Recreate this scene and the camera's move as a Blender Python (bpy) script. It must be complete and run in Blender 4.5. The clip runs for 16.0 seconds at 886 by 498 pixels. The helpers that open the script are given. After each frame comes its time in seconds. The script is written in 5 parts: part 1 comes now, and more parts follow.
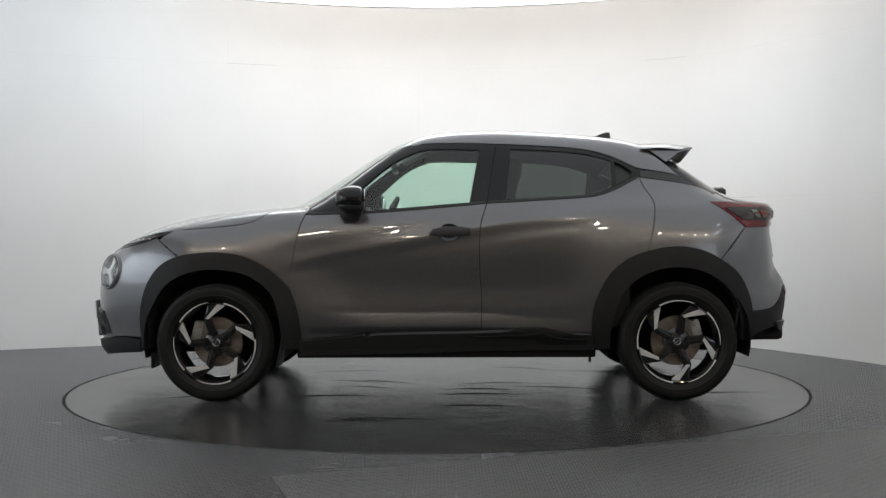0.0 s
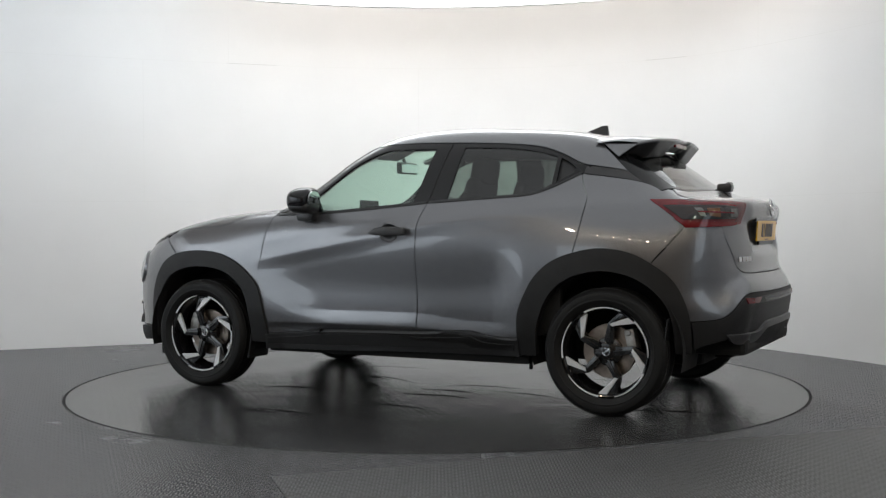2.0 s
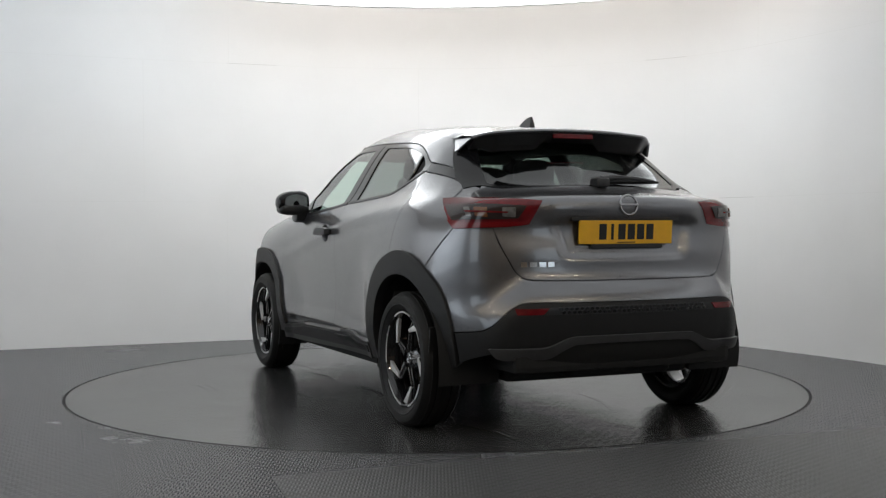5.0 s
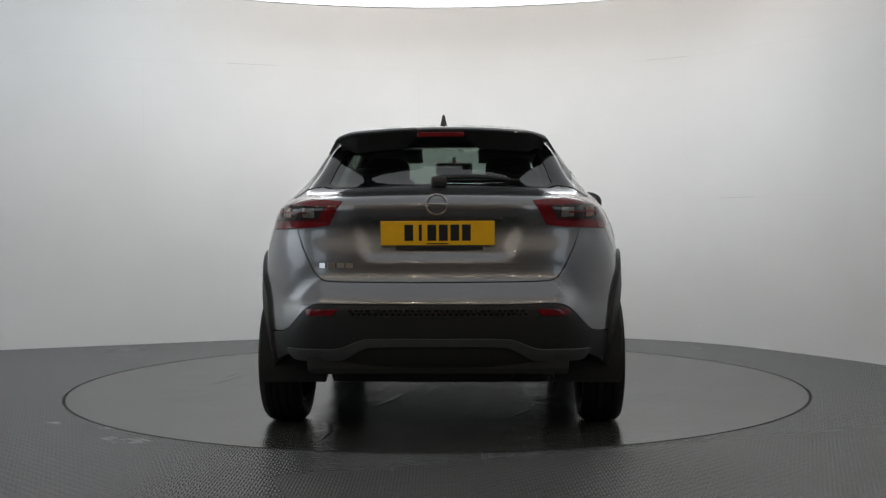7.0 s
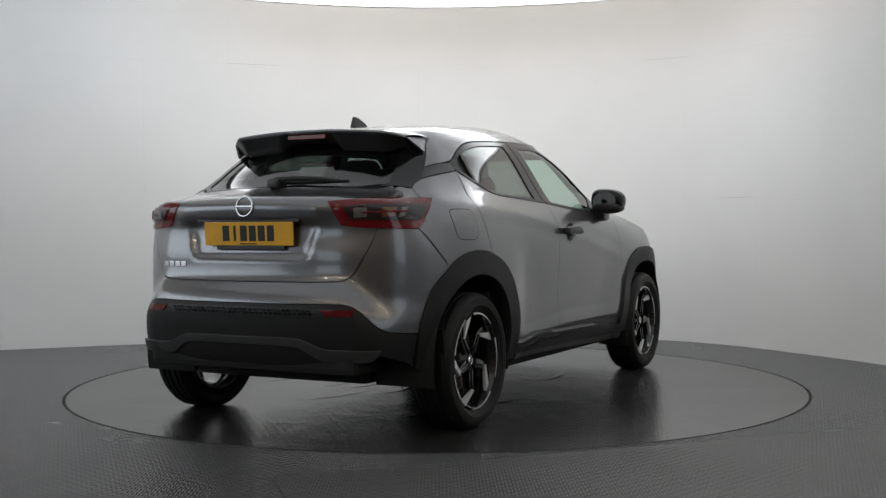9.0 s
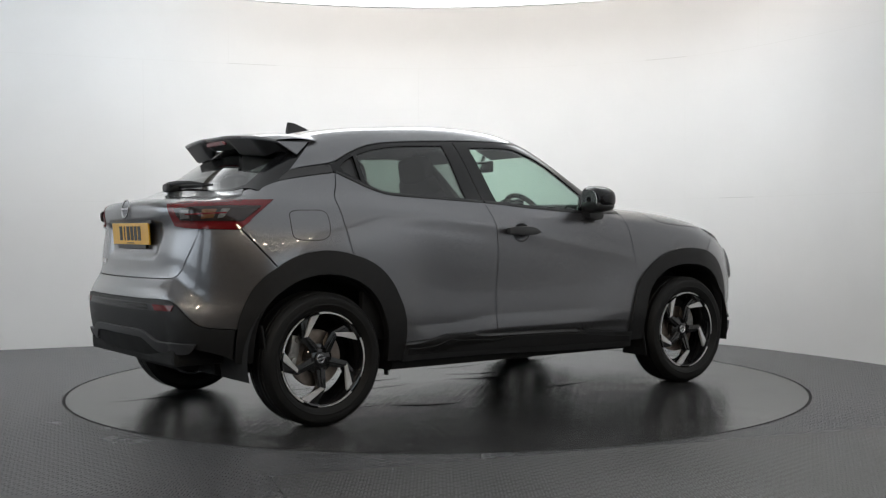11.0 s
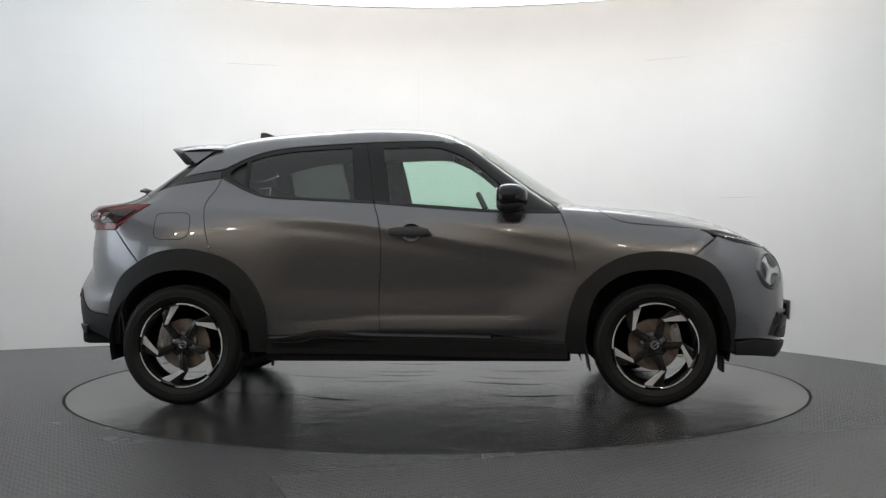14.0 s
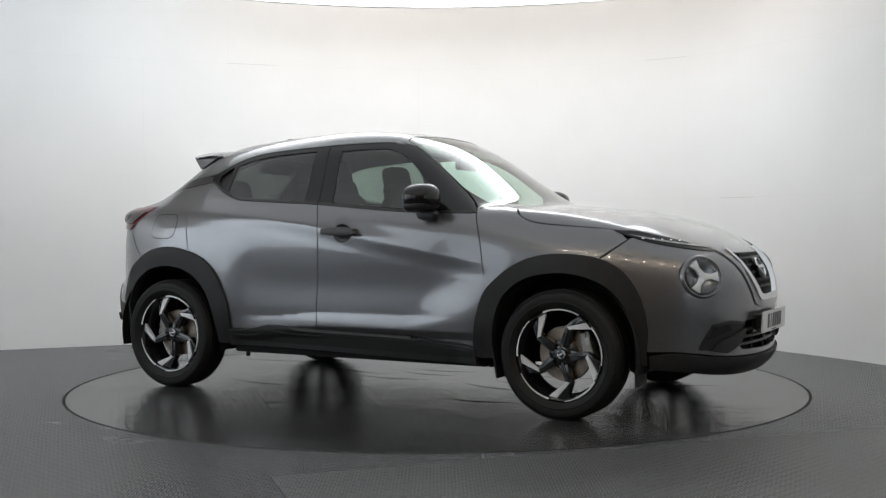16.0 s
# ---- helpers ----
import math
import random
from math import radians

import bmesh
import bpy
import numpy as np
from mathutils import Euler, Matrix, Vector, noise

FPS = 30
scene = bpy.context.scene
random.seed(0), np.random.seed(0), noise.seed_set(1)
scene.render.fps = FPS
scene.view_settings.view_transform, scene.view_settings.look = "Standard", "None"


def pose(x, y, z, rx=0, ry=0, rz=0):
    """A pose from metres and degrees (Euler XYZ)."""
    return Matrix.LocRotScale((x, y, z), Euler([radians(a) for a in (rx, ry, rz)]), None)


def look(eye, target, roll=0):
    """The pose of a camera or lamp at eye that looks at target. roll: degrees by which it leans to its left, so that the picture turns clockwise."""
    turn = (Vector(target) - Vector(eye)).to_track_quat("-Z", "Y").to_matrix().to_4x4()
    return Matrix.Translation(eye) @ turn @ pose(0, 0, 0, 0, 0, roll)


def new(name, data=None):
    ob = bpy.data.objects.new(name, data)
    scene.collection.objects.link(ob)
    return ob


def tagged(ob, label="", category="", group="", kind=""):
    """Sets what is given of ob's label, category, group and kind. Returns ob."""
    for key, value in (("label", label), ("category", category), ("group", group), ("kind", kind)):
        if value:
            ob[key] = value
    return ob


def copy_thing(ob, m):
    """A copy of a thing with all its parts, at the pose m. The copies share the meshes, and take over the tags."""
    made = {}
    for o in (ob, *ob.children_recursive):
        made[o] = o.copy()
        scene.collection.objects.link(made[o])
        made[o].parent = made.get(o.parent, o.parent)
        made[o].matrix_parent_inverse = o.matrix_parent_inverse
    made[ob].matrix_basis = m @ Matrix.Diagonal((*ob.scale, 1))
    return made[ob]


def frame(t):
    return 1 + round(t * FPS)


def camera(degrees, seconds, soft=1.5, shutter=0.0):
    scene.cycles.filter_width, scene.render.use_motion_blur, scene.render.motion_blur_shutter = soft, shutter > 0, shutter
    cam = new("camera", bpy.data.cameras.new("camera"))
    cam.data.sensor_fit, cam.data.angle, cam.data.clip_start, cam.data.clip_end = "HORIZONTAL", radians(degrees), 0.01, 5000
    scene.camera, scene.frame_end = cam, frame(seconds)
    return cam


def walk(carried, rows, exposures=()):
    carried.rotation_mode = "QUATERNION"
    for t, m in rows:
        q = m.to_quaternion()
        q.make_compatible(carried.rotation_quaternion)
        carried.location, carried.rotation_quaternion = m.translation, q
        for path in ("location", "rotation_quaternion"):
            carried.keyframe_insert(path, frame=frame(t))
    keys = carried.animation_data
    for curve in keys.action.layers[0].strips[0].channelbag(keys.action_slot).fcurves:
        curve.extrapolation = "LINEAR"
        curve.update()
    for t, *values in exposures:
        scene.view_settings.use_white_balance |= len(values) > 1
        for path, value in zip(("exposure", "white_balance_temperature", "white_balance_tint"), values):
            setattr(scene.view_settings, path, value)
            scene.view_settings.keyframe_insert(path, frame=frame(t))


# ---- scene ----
from mathutils.geometry import delaunay_2d_cdt

# brightness of the film, stop by stop
EXPOSURES = ((0.0, 0.0), (4.2, 0.0), (6.5, -0.38), (9.0, -0.38), (11.5, 0.0), (16.0, 0.0))

# the camera stands still
cam = camera(43.17, 16.0, soft=1.25)
STAND = pose(0.0, -7.145, 0.986, 88.913, 0.255, -0.306)
walk(cam, [(0.0, STAND), (16.0, STAND)], EXPOSURES)

SPIN = -13.0244      # degrees a second
HEADING = 178.818    # heading of the car at the start


def table_pose(t):
    return pose(0, 0, 0, 0, 0, HEADING + SPIN * t)


def car_pose(t):
    return table_pose(t) @ pose(-0.064, -0.084, 0.0)


# ---- light ----
world = bpy.data.worlds.new("world")
scene.world = world
world.use_nodes = True
world.node_tree.nodes["Background"].inputs[0].default_value = (0.5, 0.46, 0.42, 1)
world.node_tree.nodes["Background"].inputs[1].default_value = 0.02

DISC_Z, DISC_Y, DISC_R, DISC_GLOW, DISC_MID = 2.78, -1.45, 3.45, 7.4, 0.56
WASH = 4.0
DAY = 54.0


# ---- materials ----
def material(name, color, rough=0.5, metal=0.0, coat=0.0, vary=0.0, scale=8.0, bump=0.0, bump_scale=60.0, spec=0.5,
             glow=None, strength=0.0):
    m = bpy.data.materials.new(name)
    m.use_nodes = True
    nt = m.node_tree
    b = nt.nodes["Principled BSDF"]
    b.inputs["Base Color"].default_value = (*color, 1)
    b.inputs["Roughness"].default_value = rough
    b.inputs["Metallic"].default_value = metal
    b.inputs["Coat Weight"].default_value = coat
    b.inputs["Coat Roughness"].default_value = 0.03
    b.inputs["Specular IOR Level"].default_value = spec
    if glow:
        b.inputs["Emission Color"].default_value = (*glow, 1)
        b.inputs["Emission Strength"].default_value = strength
    tc = nt.nodes.new("ShaderNodeTexCoord")
    if vary:
        n = nt.nodes.new("ShaderNodeTexNoise")
        n.inputs["Scale"].default_value = scale
        n.inputs["Detail"].default_value = 6
        r = nt.nodes.new("ShaderNodeValToRGB")
        r.color_ramp.elements[0].position, r.color_ramp.elements[1].position = 0.3, 0.7
        r.color_ramp.elements[0].color = (*[c * (1 - vary) for c in color], 1)
        r.color_ramp.elements[1].color = (*[min(1, c * (1 + vary)) for c in color], 1)
        nt.links.new(tc.outputs["Object"], n.inputs["Vector"])
        nt.links.new(n.outputs["Fac"], r.inputs["Fac"])
        nt.links.new(r.outputs["Color"], b.inputs["Base Color"])
        ma = nt.nodes.new("ShaderNodeMapRange")
        ma.inputs["To Min"].default_value = max(0.02, rough * (1 - vary * 0.6))
        ma.inputs["To Max"].default_value = min(1, rough * (1 + vary * 0.6))
        nt.links.new(n.outputs["Fac"], ma.inputs["Value"])
        nt.links.new(ma.outputs["Result"], b.inputs["Roughness"])
    if bump:
        n2 = nt.nodes.new("ShaderNodeTexNoise")
        n2.inputs["Scale"].default_value = bump_scale
        n2.inputs["Detail"].default_value = 4
        bp = nt.nodes.new("ShaderNodeBump")
        bp.inputs["Strength"].default_value = bump
        bp.inputs["Distance"].default_value = 0.004
        nt.links.new(tc.outputs["Object"], n2.inputs["Vector"])
        nt.links.new(n2.outputs["Fac"], bp.inputs["Height"])
        nt.links.new(bp.outputs["Normal"], b.inputs["Normal"])
    return m


def glass_material(name, tint, gloss=0.9, rough=0.0):
    """A thin pane: tinted see-through, with a mirror gloss by Fresnel."""
    m = bpy.data.materials.new(name)
    m.use_nodes = True
    nt = m.node_tree
    nt.nodes.remove(nt.nodes["Principled BSDF"])
    out = nt.nodes["Material Output"]
    tr = nt.nodes.new("ShaderNodeBsdfTransparent")
    tr.inputs["Color"].default_value = (*tint, 1)
    gl = nt.nodes.new("ShaderNodeBsdfGlossy")
    gl.inputs["Color"].default_value = (gloss, gloss, gloss, 1)
    gl.inputs["Roughness"].default_value = rough
    lw = nt.nodes.new("ShaderNodeLayerWeight")
    lw.inputs["Blend"].default_value = 0.5
    pw = nt.nodes.new("ShaderNodeMath")
    pw.operation = "POWER"
    pw.inputs[1].default_value = 3.8
    fr = nt.nodes.new("ShaderNodeMath")
    fr.operation = "MULTIPLY_ADD"
    fr.inputs[1].default_value, fr.inputs[2].default_value = 0.90, 0.07
    nt.links.new(lw.outputs["Facing"], pw.inputs[0])
    nt.links.new(pw.outputs[0], fr.inputs[0])
    mx = nt.nodes.new("ShaderNodeMixShader")
    nt.links.new(fr.outputs[0], mx.inputs[0])
    nt.links.new(tr.outputs[0], mx.inputs[1])
    nt.links.new(gl.outputs[0], mx.inputs[2])
    nt.links.new(mx.outputs[0], out.inputs["Surface"])
    return m


def paint_material():
    m = material("grey_metallic_paint", (0.172, 0.175, 0.184), 0.30, 0.80, 1.0, spec=0.3)
    nt = m.node_tree
    b = nt.nodes["Principled BSDF"]
    tc = nt.nodes.new("ShaderNodeTexCoord")
    fl = nt.nodes.new("ShaderNodeTexVoronoi")
    fl.inputs["Scale"].default_value = 900
    mr = nt.nodes.new("ShaderNodeMapRange")
    mr.inputs["To Min"].default_value, mr.inputs["To Max"].default_value = 0.24, 0.35
    nt.links.new(tc.outputs["Object"], fl.inputs["Vector"])
    nt.links.new(fl.outputs["Color"], mr.inputs["Value"])
    nt.links.new(mr.outputs["Result"], b.inputs["Roughness"])
    return m


def floor_material(name, color, rough, tread, waves_high=0.006, vary=0.16):
    """Dark rubber-like sheet with small bars pressed into it crosswise."""
    m = material(name, color, rough, 0.0, 0.0, vary, 1.7)
    nt = m.node_tree
    b = nt.nodes["Principled BSDF"]
    tc = nt.nodes.new("ShaderNodeTexCoord")
    ch = nt.nodes.new("ShaderNodeTexChecker")
    ch.inputs["Scale"].default_value = 1 / 0.028
    ch.inputs["Color1"].default_value, ch.inputs["Color2"].default_value = (1, 1, 1, 1), (0, 0, 0, 1)
    waves = []
    for axis in ("X", "Y"):
        w = nt.nodes.new("ShaderNodeTexWave")
        w.bands_direction = axis
        w.inputs["Scale"].default_value = 0.314 / 0.014
        nt.links.new(tc.outputs["Object"], w.inputs["Vector"])
        waves.append(w)
    nt.links.new(tc.outputs["Object"], ch.inputs["Vector"])
    mx = nt.nodes.new("ShaderNodeMix")
    mx.data_type = "RGBA"
    nt.links.new(ch.outputs["Fac"], mx.inputs[0])
    nt.links.new(waves[0].outputs["Color"], mx.inputs[6])
    nt.links.new(waves[1].outputs["Color"], mx.inputs[7])
    bp = nt.nodes.new("ShaderNodeBump")
    bp.inputs["Strength"].default_value = tread
    bp.inputs["Distance"].default_value = 0.005
    nt.links.new(mx.outputs[2], bp.inputs["Height"])
    # slight waves of the laid sheet
    wv = nt.nodes.new("ShaderNodeTexNoise")
    wv.inputs["Scale"].default_value, wv.inputs["Detail"].default_value = 2.6, 5
    wv.inputs["Distortion"].default_value = 0.8
    b2 = nt.nodes.new("ShaderNodeBump")
    b2.inputs["Strength"].default_value, b2.inputs["Distance"].default_value = 0.5, waves_high
    nt.links.new(tc.outputs["Object"], wv.inputs["Vector"])
    nt.links.new(wv.outputs["Fac"], b2.inputs["Height"])
    nt.links.new(bp.outputs["Normal"], b2.inputs["Normal"])
    nt.links.new(b2.outputs["Normal"], b.inputs["Normal"])
    return m


def lightbox_material():
    """Stretched white cloth: glow set strong at the rear edge, fading to the front."""
    m = material("lit_stretch_ceiling", (0.8, 0.8, 0.8), 0.6, glow=(0.945, 0.98, 1.0), strength=1.0)
    nt = m.node_tree
    tc = nt.nodes.new("ShaderNodeTexCoord")
    ln = nt.nodes.new("ShaderNodeSeparateXYZ")
    mr = nt.nodes.new("ShaderNodeMapRange")
    mr.interpolation_type = "SMOOTHSTEP"
    for name, value in (("From Min", 1.9), ("From Max", 3.35), ("To Min", DISC_MID), ("To Max", DISC_GLOW)):
        mr.inputs[name].default_value = value
    nt.links.new(tc.outputs["Object"], ln.inputs[0])
    nt.links.new(ln.outputs["Y"], mr.inputs["Value"])
    nt.links.new(mr.outputs["Result"], nt.nodes["Principled BSDF"].inputs["Emission Strength"])
    return m


PAINT = paint_material()
CLAD = material("black_grained_plastic", (0.0135, 0.0135, 0.014), 0.48, 0, 0, 0.12, 30, 0.25, 400, spec=0.35)
GLOSS_BLACK = material("gloss_black_trim", (0.007, 0.007, 0.008), 0.14, 0, 0, 0.1, 25, spec=0.4)
SATIN_BLACK = material("satin_black_trim", (0.017, 0.017, 0.018), 0.33, 0, 0, 0.1, 20)
DEEP = material("dark_underbody", (0.007, 0.007, 0.007), 0.8, 0, 0, 0.3, 12)
RUBBER = material("tyre_rubber", (0.0085, 0.0083, 0.008), 0.55, 0, 0, 0.2, 14, 0.3, 120, spec=0.3)
WHEEL_BLACK = material("gloss_black_alloy", (0.010, 0.010, 0.011), 0.2, 0.1, 0.8)
MACHINED = material("machined_alloy", (0.78, 0.78, 0.78), 0.38, 0.45, 0.3, 0.06, 80)
STEEL = material("brake_steel", (0.30, 0.255, 0.22), 0.38, 1.0, 0, 0.35, 18)
BADGE = material("grey_chrome_badge", (0.42, 0.42, 0.43), 0.18, 1.0)
PILLAR = material("dark_grey_pillar_strip", (0.035, 0.035, 0.037), 0.3, 0.0, 0.0, 0.1, 20)
CHROME = material("satin_chrome", (0.72, 0.73, 0.75), 0.10, 1.0)
DARK_SILVER = material("dark_silver_plastic", (0.055, 0.055, 0.058), 0.38, 0.3, 0, 0.1, 20)
CLOTH = material("dark_seat_cloth", (0.038, 0.037, 0.038), 0.9, 0, 0, 0.25, 60, 0.4, 500)
HEADLINER = material("grey_headliner", (0.34, 0.33, 0.32), 0.95, 0, 0, 0.08, 40)
DASH = material("soft_black_dashboard", (0.016, 0.016, 0.017), 0.6, 0, 0, 0.12, 40, 0.2, 300)
GLASS = glass_material("green_tinted_glass", (0.70, 0.86, 0.78))
SCREEN_GLASS = glass_material("windscreen_glass", (0.74, 0.88, 0.81))
PRIVACY = glass_material("dark_privacy_glass", (0.23, 0.26, 0.245))
CLEAR = glass_material("clear_lens", (0.93, 0.94, 0.95))
RED = material("red_lamp_lens", (0.13, 0.005, 0.008), 0.08, 0, 0.45, 0.25, 30, spec=0.3)
DARK_RED = material("dark_red_lamp_lens", (0.16, 0.004, 0.006), 0.1, 0, 0.7, spec=0.3)
SMOKE = material("smoked_lamp_lens", (0.026, 0.018, 0.017), 0.08, 0, 0.7, spec=0.25)
WHITE_LENS = material("clear_reversing_lens", (0.30, 0.30, 0.30), 0.15, 0.5, 1.0, 0.2, 60)
AMBER = material("amber_lens", (0.13, 0.045, 0.015), 0.15, 0, 1.0)
YELLOW = material("yellow_plate", (0.78, 0.42, 0.012), 0.3, 0, 0.4, 0.04, 30)
WHITE_PLATE = material("white_plate", (0.62, 0.62, 0.62), 0.35, 0, 0.3, 0.04, 30)
INK = material("black_plate_ink", (0.012, 0.012, 0.012), 0.4)
HANDLE = material("grey_satin_plastic", (0.045, 0.046, 0.048), 0.4, 0, 0, 0.1, 40)
BOWL_SILVER = material("grey_lamp_bowl", (0.13, 0.133, 0.14), 0.16, 0.8, 0.6, 0.06, 60)
CAST = material("cast_metal", (0.42, 0.42, 0.41), 0.38, 0.6, 0, 0.2, 40, 0.3, 150)
LAMP_SILVER = material("bright_lamp_reflector", (0.85, 0.86, 0.88), 0.25, 0.1, 0.6, 0.06, 60)
REVERSE = material("grey_reversing_lens", (0.17, 0.165, 0.16), 0.15, 0.3, 0.3, 0.3, 60)
MIRROR = material("mirror_glass", (0.85, 0.86, 0.87), 0.02, 1.0)
WALL = material("white_painted_board", (0.805, 0.80, 0.797), 0.62, 0, 0, 0.025, 1.3, 0.06, 40)
SEAM = material("filled_board_joint", (0.77, 0.765, 0.755), 0.7)
CRACK = material("open_board_joint", (0.64, 0.63, 0.62), 0.8)
FLOOR = floor_material("dark_grey_tread_floor", (0.096, 0.098, 0.103), 0.27, 1.0, 0.004, 0.08)
SHEET = floor_material("grey_tread_sheet", (0.084, 0.084, 0.085), 0.36, 0.7)
TABLE = floor_material("worn_dark_turntable_sheet", (0.038, 0.038, 0.038), 0.20, 0.06, 0.008, 0.34)
GAP = material("dark_joint", (0.008, 0.008, 0.008), 0.8)
LIGHTBOX = lightbox_material()
DARK_WALL = material("brown_dark_wall", (0.55, 0.40, 0.28), 0.7, 0, 0, 0.15, 2.0)
DARK_CEILING = material("dark_ceiling", (0.46, 0.41, 0.36), 0.8, 0, 0, 0.15, 2.0)
SPOT_GLOW = material("spot_glow", (0.9, 0.8, 0.6), 0.4, glow=(1.0, 0.80, 0.52), strength=14.0)
SPOT_BODY = material("spot_body", (0.5, 0.5, 0.5), 0.4, 0.5)


# ---- mesh helpers ----
def mesh_object(name, verts, faces, mat, parent=None, label="", smooth=True, normals=None, sharp=None):
    me = bpy.data.meshes.new(name)
    me.from_pydata([tuple(v) for v in verts], [], [tuple(f) for f in faces])
    me.materials.append(mat)
    if smooth:
        me.polygons.foreach_set("use_smooth", [True] * len(me.polygons))
    me.update()
    if normals is not None:
        me.normals_split_custom_set_from_vertices([tuple(n) for n in normals])
    elif smooth and sharp:
        me.set_sharp_from_angle(angle=radians(sharp))
    ob = new(name, me)
    if parent is not None:
        ob.parent = parent
    if label:
        tagged(ob, label)
    return ob


def part(name, bm, mat, parent=None, label="", smooth=False, sharp=35, at=None):
    me = bpy.data.meshes.new(name)
    bmesh.ops.recalc_face_normals(bm, faces=bm.faces)
    bm.to_mesh(me)
    bm.free()
    me.materials.append(mat)
    if smooth:
        me.polygons.foreach_set("use_smooth", [True] * len(me.polygons))
        me.set_sharp_from_angle(angle=radians(sharp))
    ob = new(name, me)
    if parent is not None:
        ob.parent = parent
    if at is not None:
        ob.matrix_basis = at
    if label:
        tagged(ob, label)
    return ob


def box(size, at=(0, 0, 0), bevel=0.0, turn=None, segments=2):
    bm = bmesh.new()
    bmesh.ops.create_cube(bm, size=1)
    bmesh.ops.scale(bm, vec=size, verts=bm.verts)
    if bevel:
        bmesh.ops.bevel(bm, geom=bm.edges[:], offset=bevel, segments=segments, affect="EDGES", profile=0.6)
    if turn is not None:
        bmesh.ops.transform(bm, matrix=turn, verts=bm.verts)
    bmesh.ops.translate(bm, vec=at, verts=bm.verts)
    return bm


def join(*bms):
    out = bms[0]
    for b in bms[1:]:
        me = bpy.data.meshes.new("tmp")
        b.to_mesh(me)
        b.free()
        out.from_mesh(me)
        bpy.data.meshes.remove(me)
    return out


def lathe(profile, n=64, axis="Y", closed=False):
    """Turn a profile of (radius, along) about an axis."""
    bm = bmesh.new()
    rings = []
    for i in range(n):
        a = 2 * math.pi * i / n
        ring = []
        for r, h in profile:
            p = (r * math.cos(a), h, r * math.sin(a)) if axis == "Y" else (r * math.cos(a), r * math.sin(a), h)
            ring.append(bm.verts.new(p))
        rings.append(ring)
    m = len(profile)
    for i in range(n):
        for j in range(m if closed else m - 1):
            a, b = rings[i], rings[(i + 1) % n]
            bm.faces.new((a[j], a[(j + 1) % m], b[(j + 1) % m], b[j]))
    return bm


def prism(outline, lo, hi, axis="Y", bevel=0.0):
    """Extrude a closed outline; axis Y: outline in x, z; axis X: in y, z; axis Z: in x, y."""
    bm = bmesh.new()

    def at(p, h):
        return {"Y": (p[0], h, p[1]), "X": (h, p[0], p[1]), "Z": (p[0], p[1], h)}[axis]
    a = [bm.verts.new(at(p, lo)) for p in outline]
    b = [bm.verts.new(at(p, hi)) for p in outline]
    n = len(outline)
    bm.faces.new(a[::-1])
    bm.faces.new(b)
    for i in range(n):
        bm.faces.new((a[i], a[(i + 1) % n], b[(i + 1) % n], b[i]))
    bmesh.ops.recalc_face_normals(bm, faces=bm.faces)
    if bevel:
        bmesh.ops.bevel(bm, geom=bm.edges[:], offset=bevel, segments=2, affect="EDGES", profile=0.6)
    return bm


def tube(points, radius, n=10):
    """A round bar along a line of points."""
    bm = bmesh.new()
    pts = [Vector(p) for p in points]
    rings = []
    for i, p in enumerate(pts):
        d = (pts[min(i + 1, len(pts) - 1)] - pts[max(i - 1, 0)]).normalized()
        u = d.orthogonal().normalized() if i == 0 else (u - d * u.dot(d)).normalized()
        v = d.cross(u)
        r = radius[i] if isinstance(radius, (list, tuple)) else radius
        rings.append([bm.verts.new(p + r * (math.cos(2 * math.pi * k / n) * u + math.sin(2 * math.pi * k / n) * v)) for k in range(n)])
    for a, b in zip(rings, rings[1:]):
        for k in range(n):
            bm.faces.new((a[k], a[(k + 1) % n], b[(k + 1) % n], b[k]))
    bm.faces.new(rings[0][::-1])
    bm.faces.new(rings[-1])
    return bm


# ---- the room ----
SHEET_EDGE = [(-0.66, -2.72), (2.75, -1.50), (5.4, -0.56), (5.4, -6.9), (0.6, -6.9)]


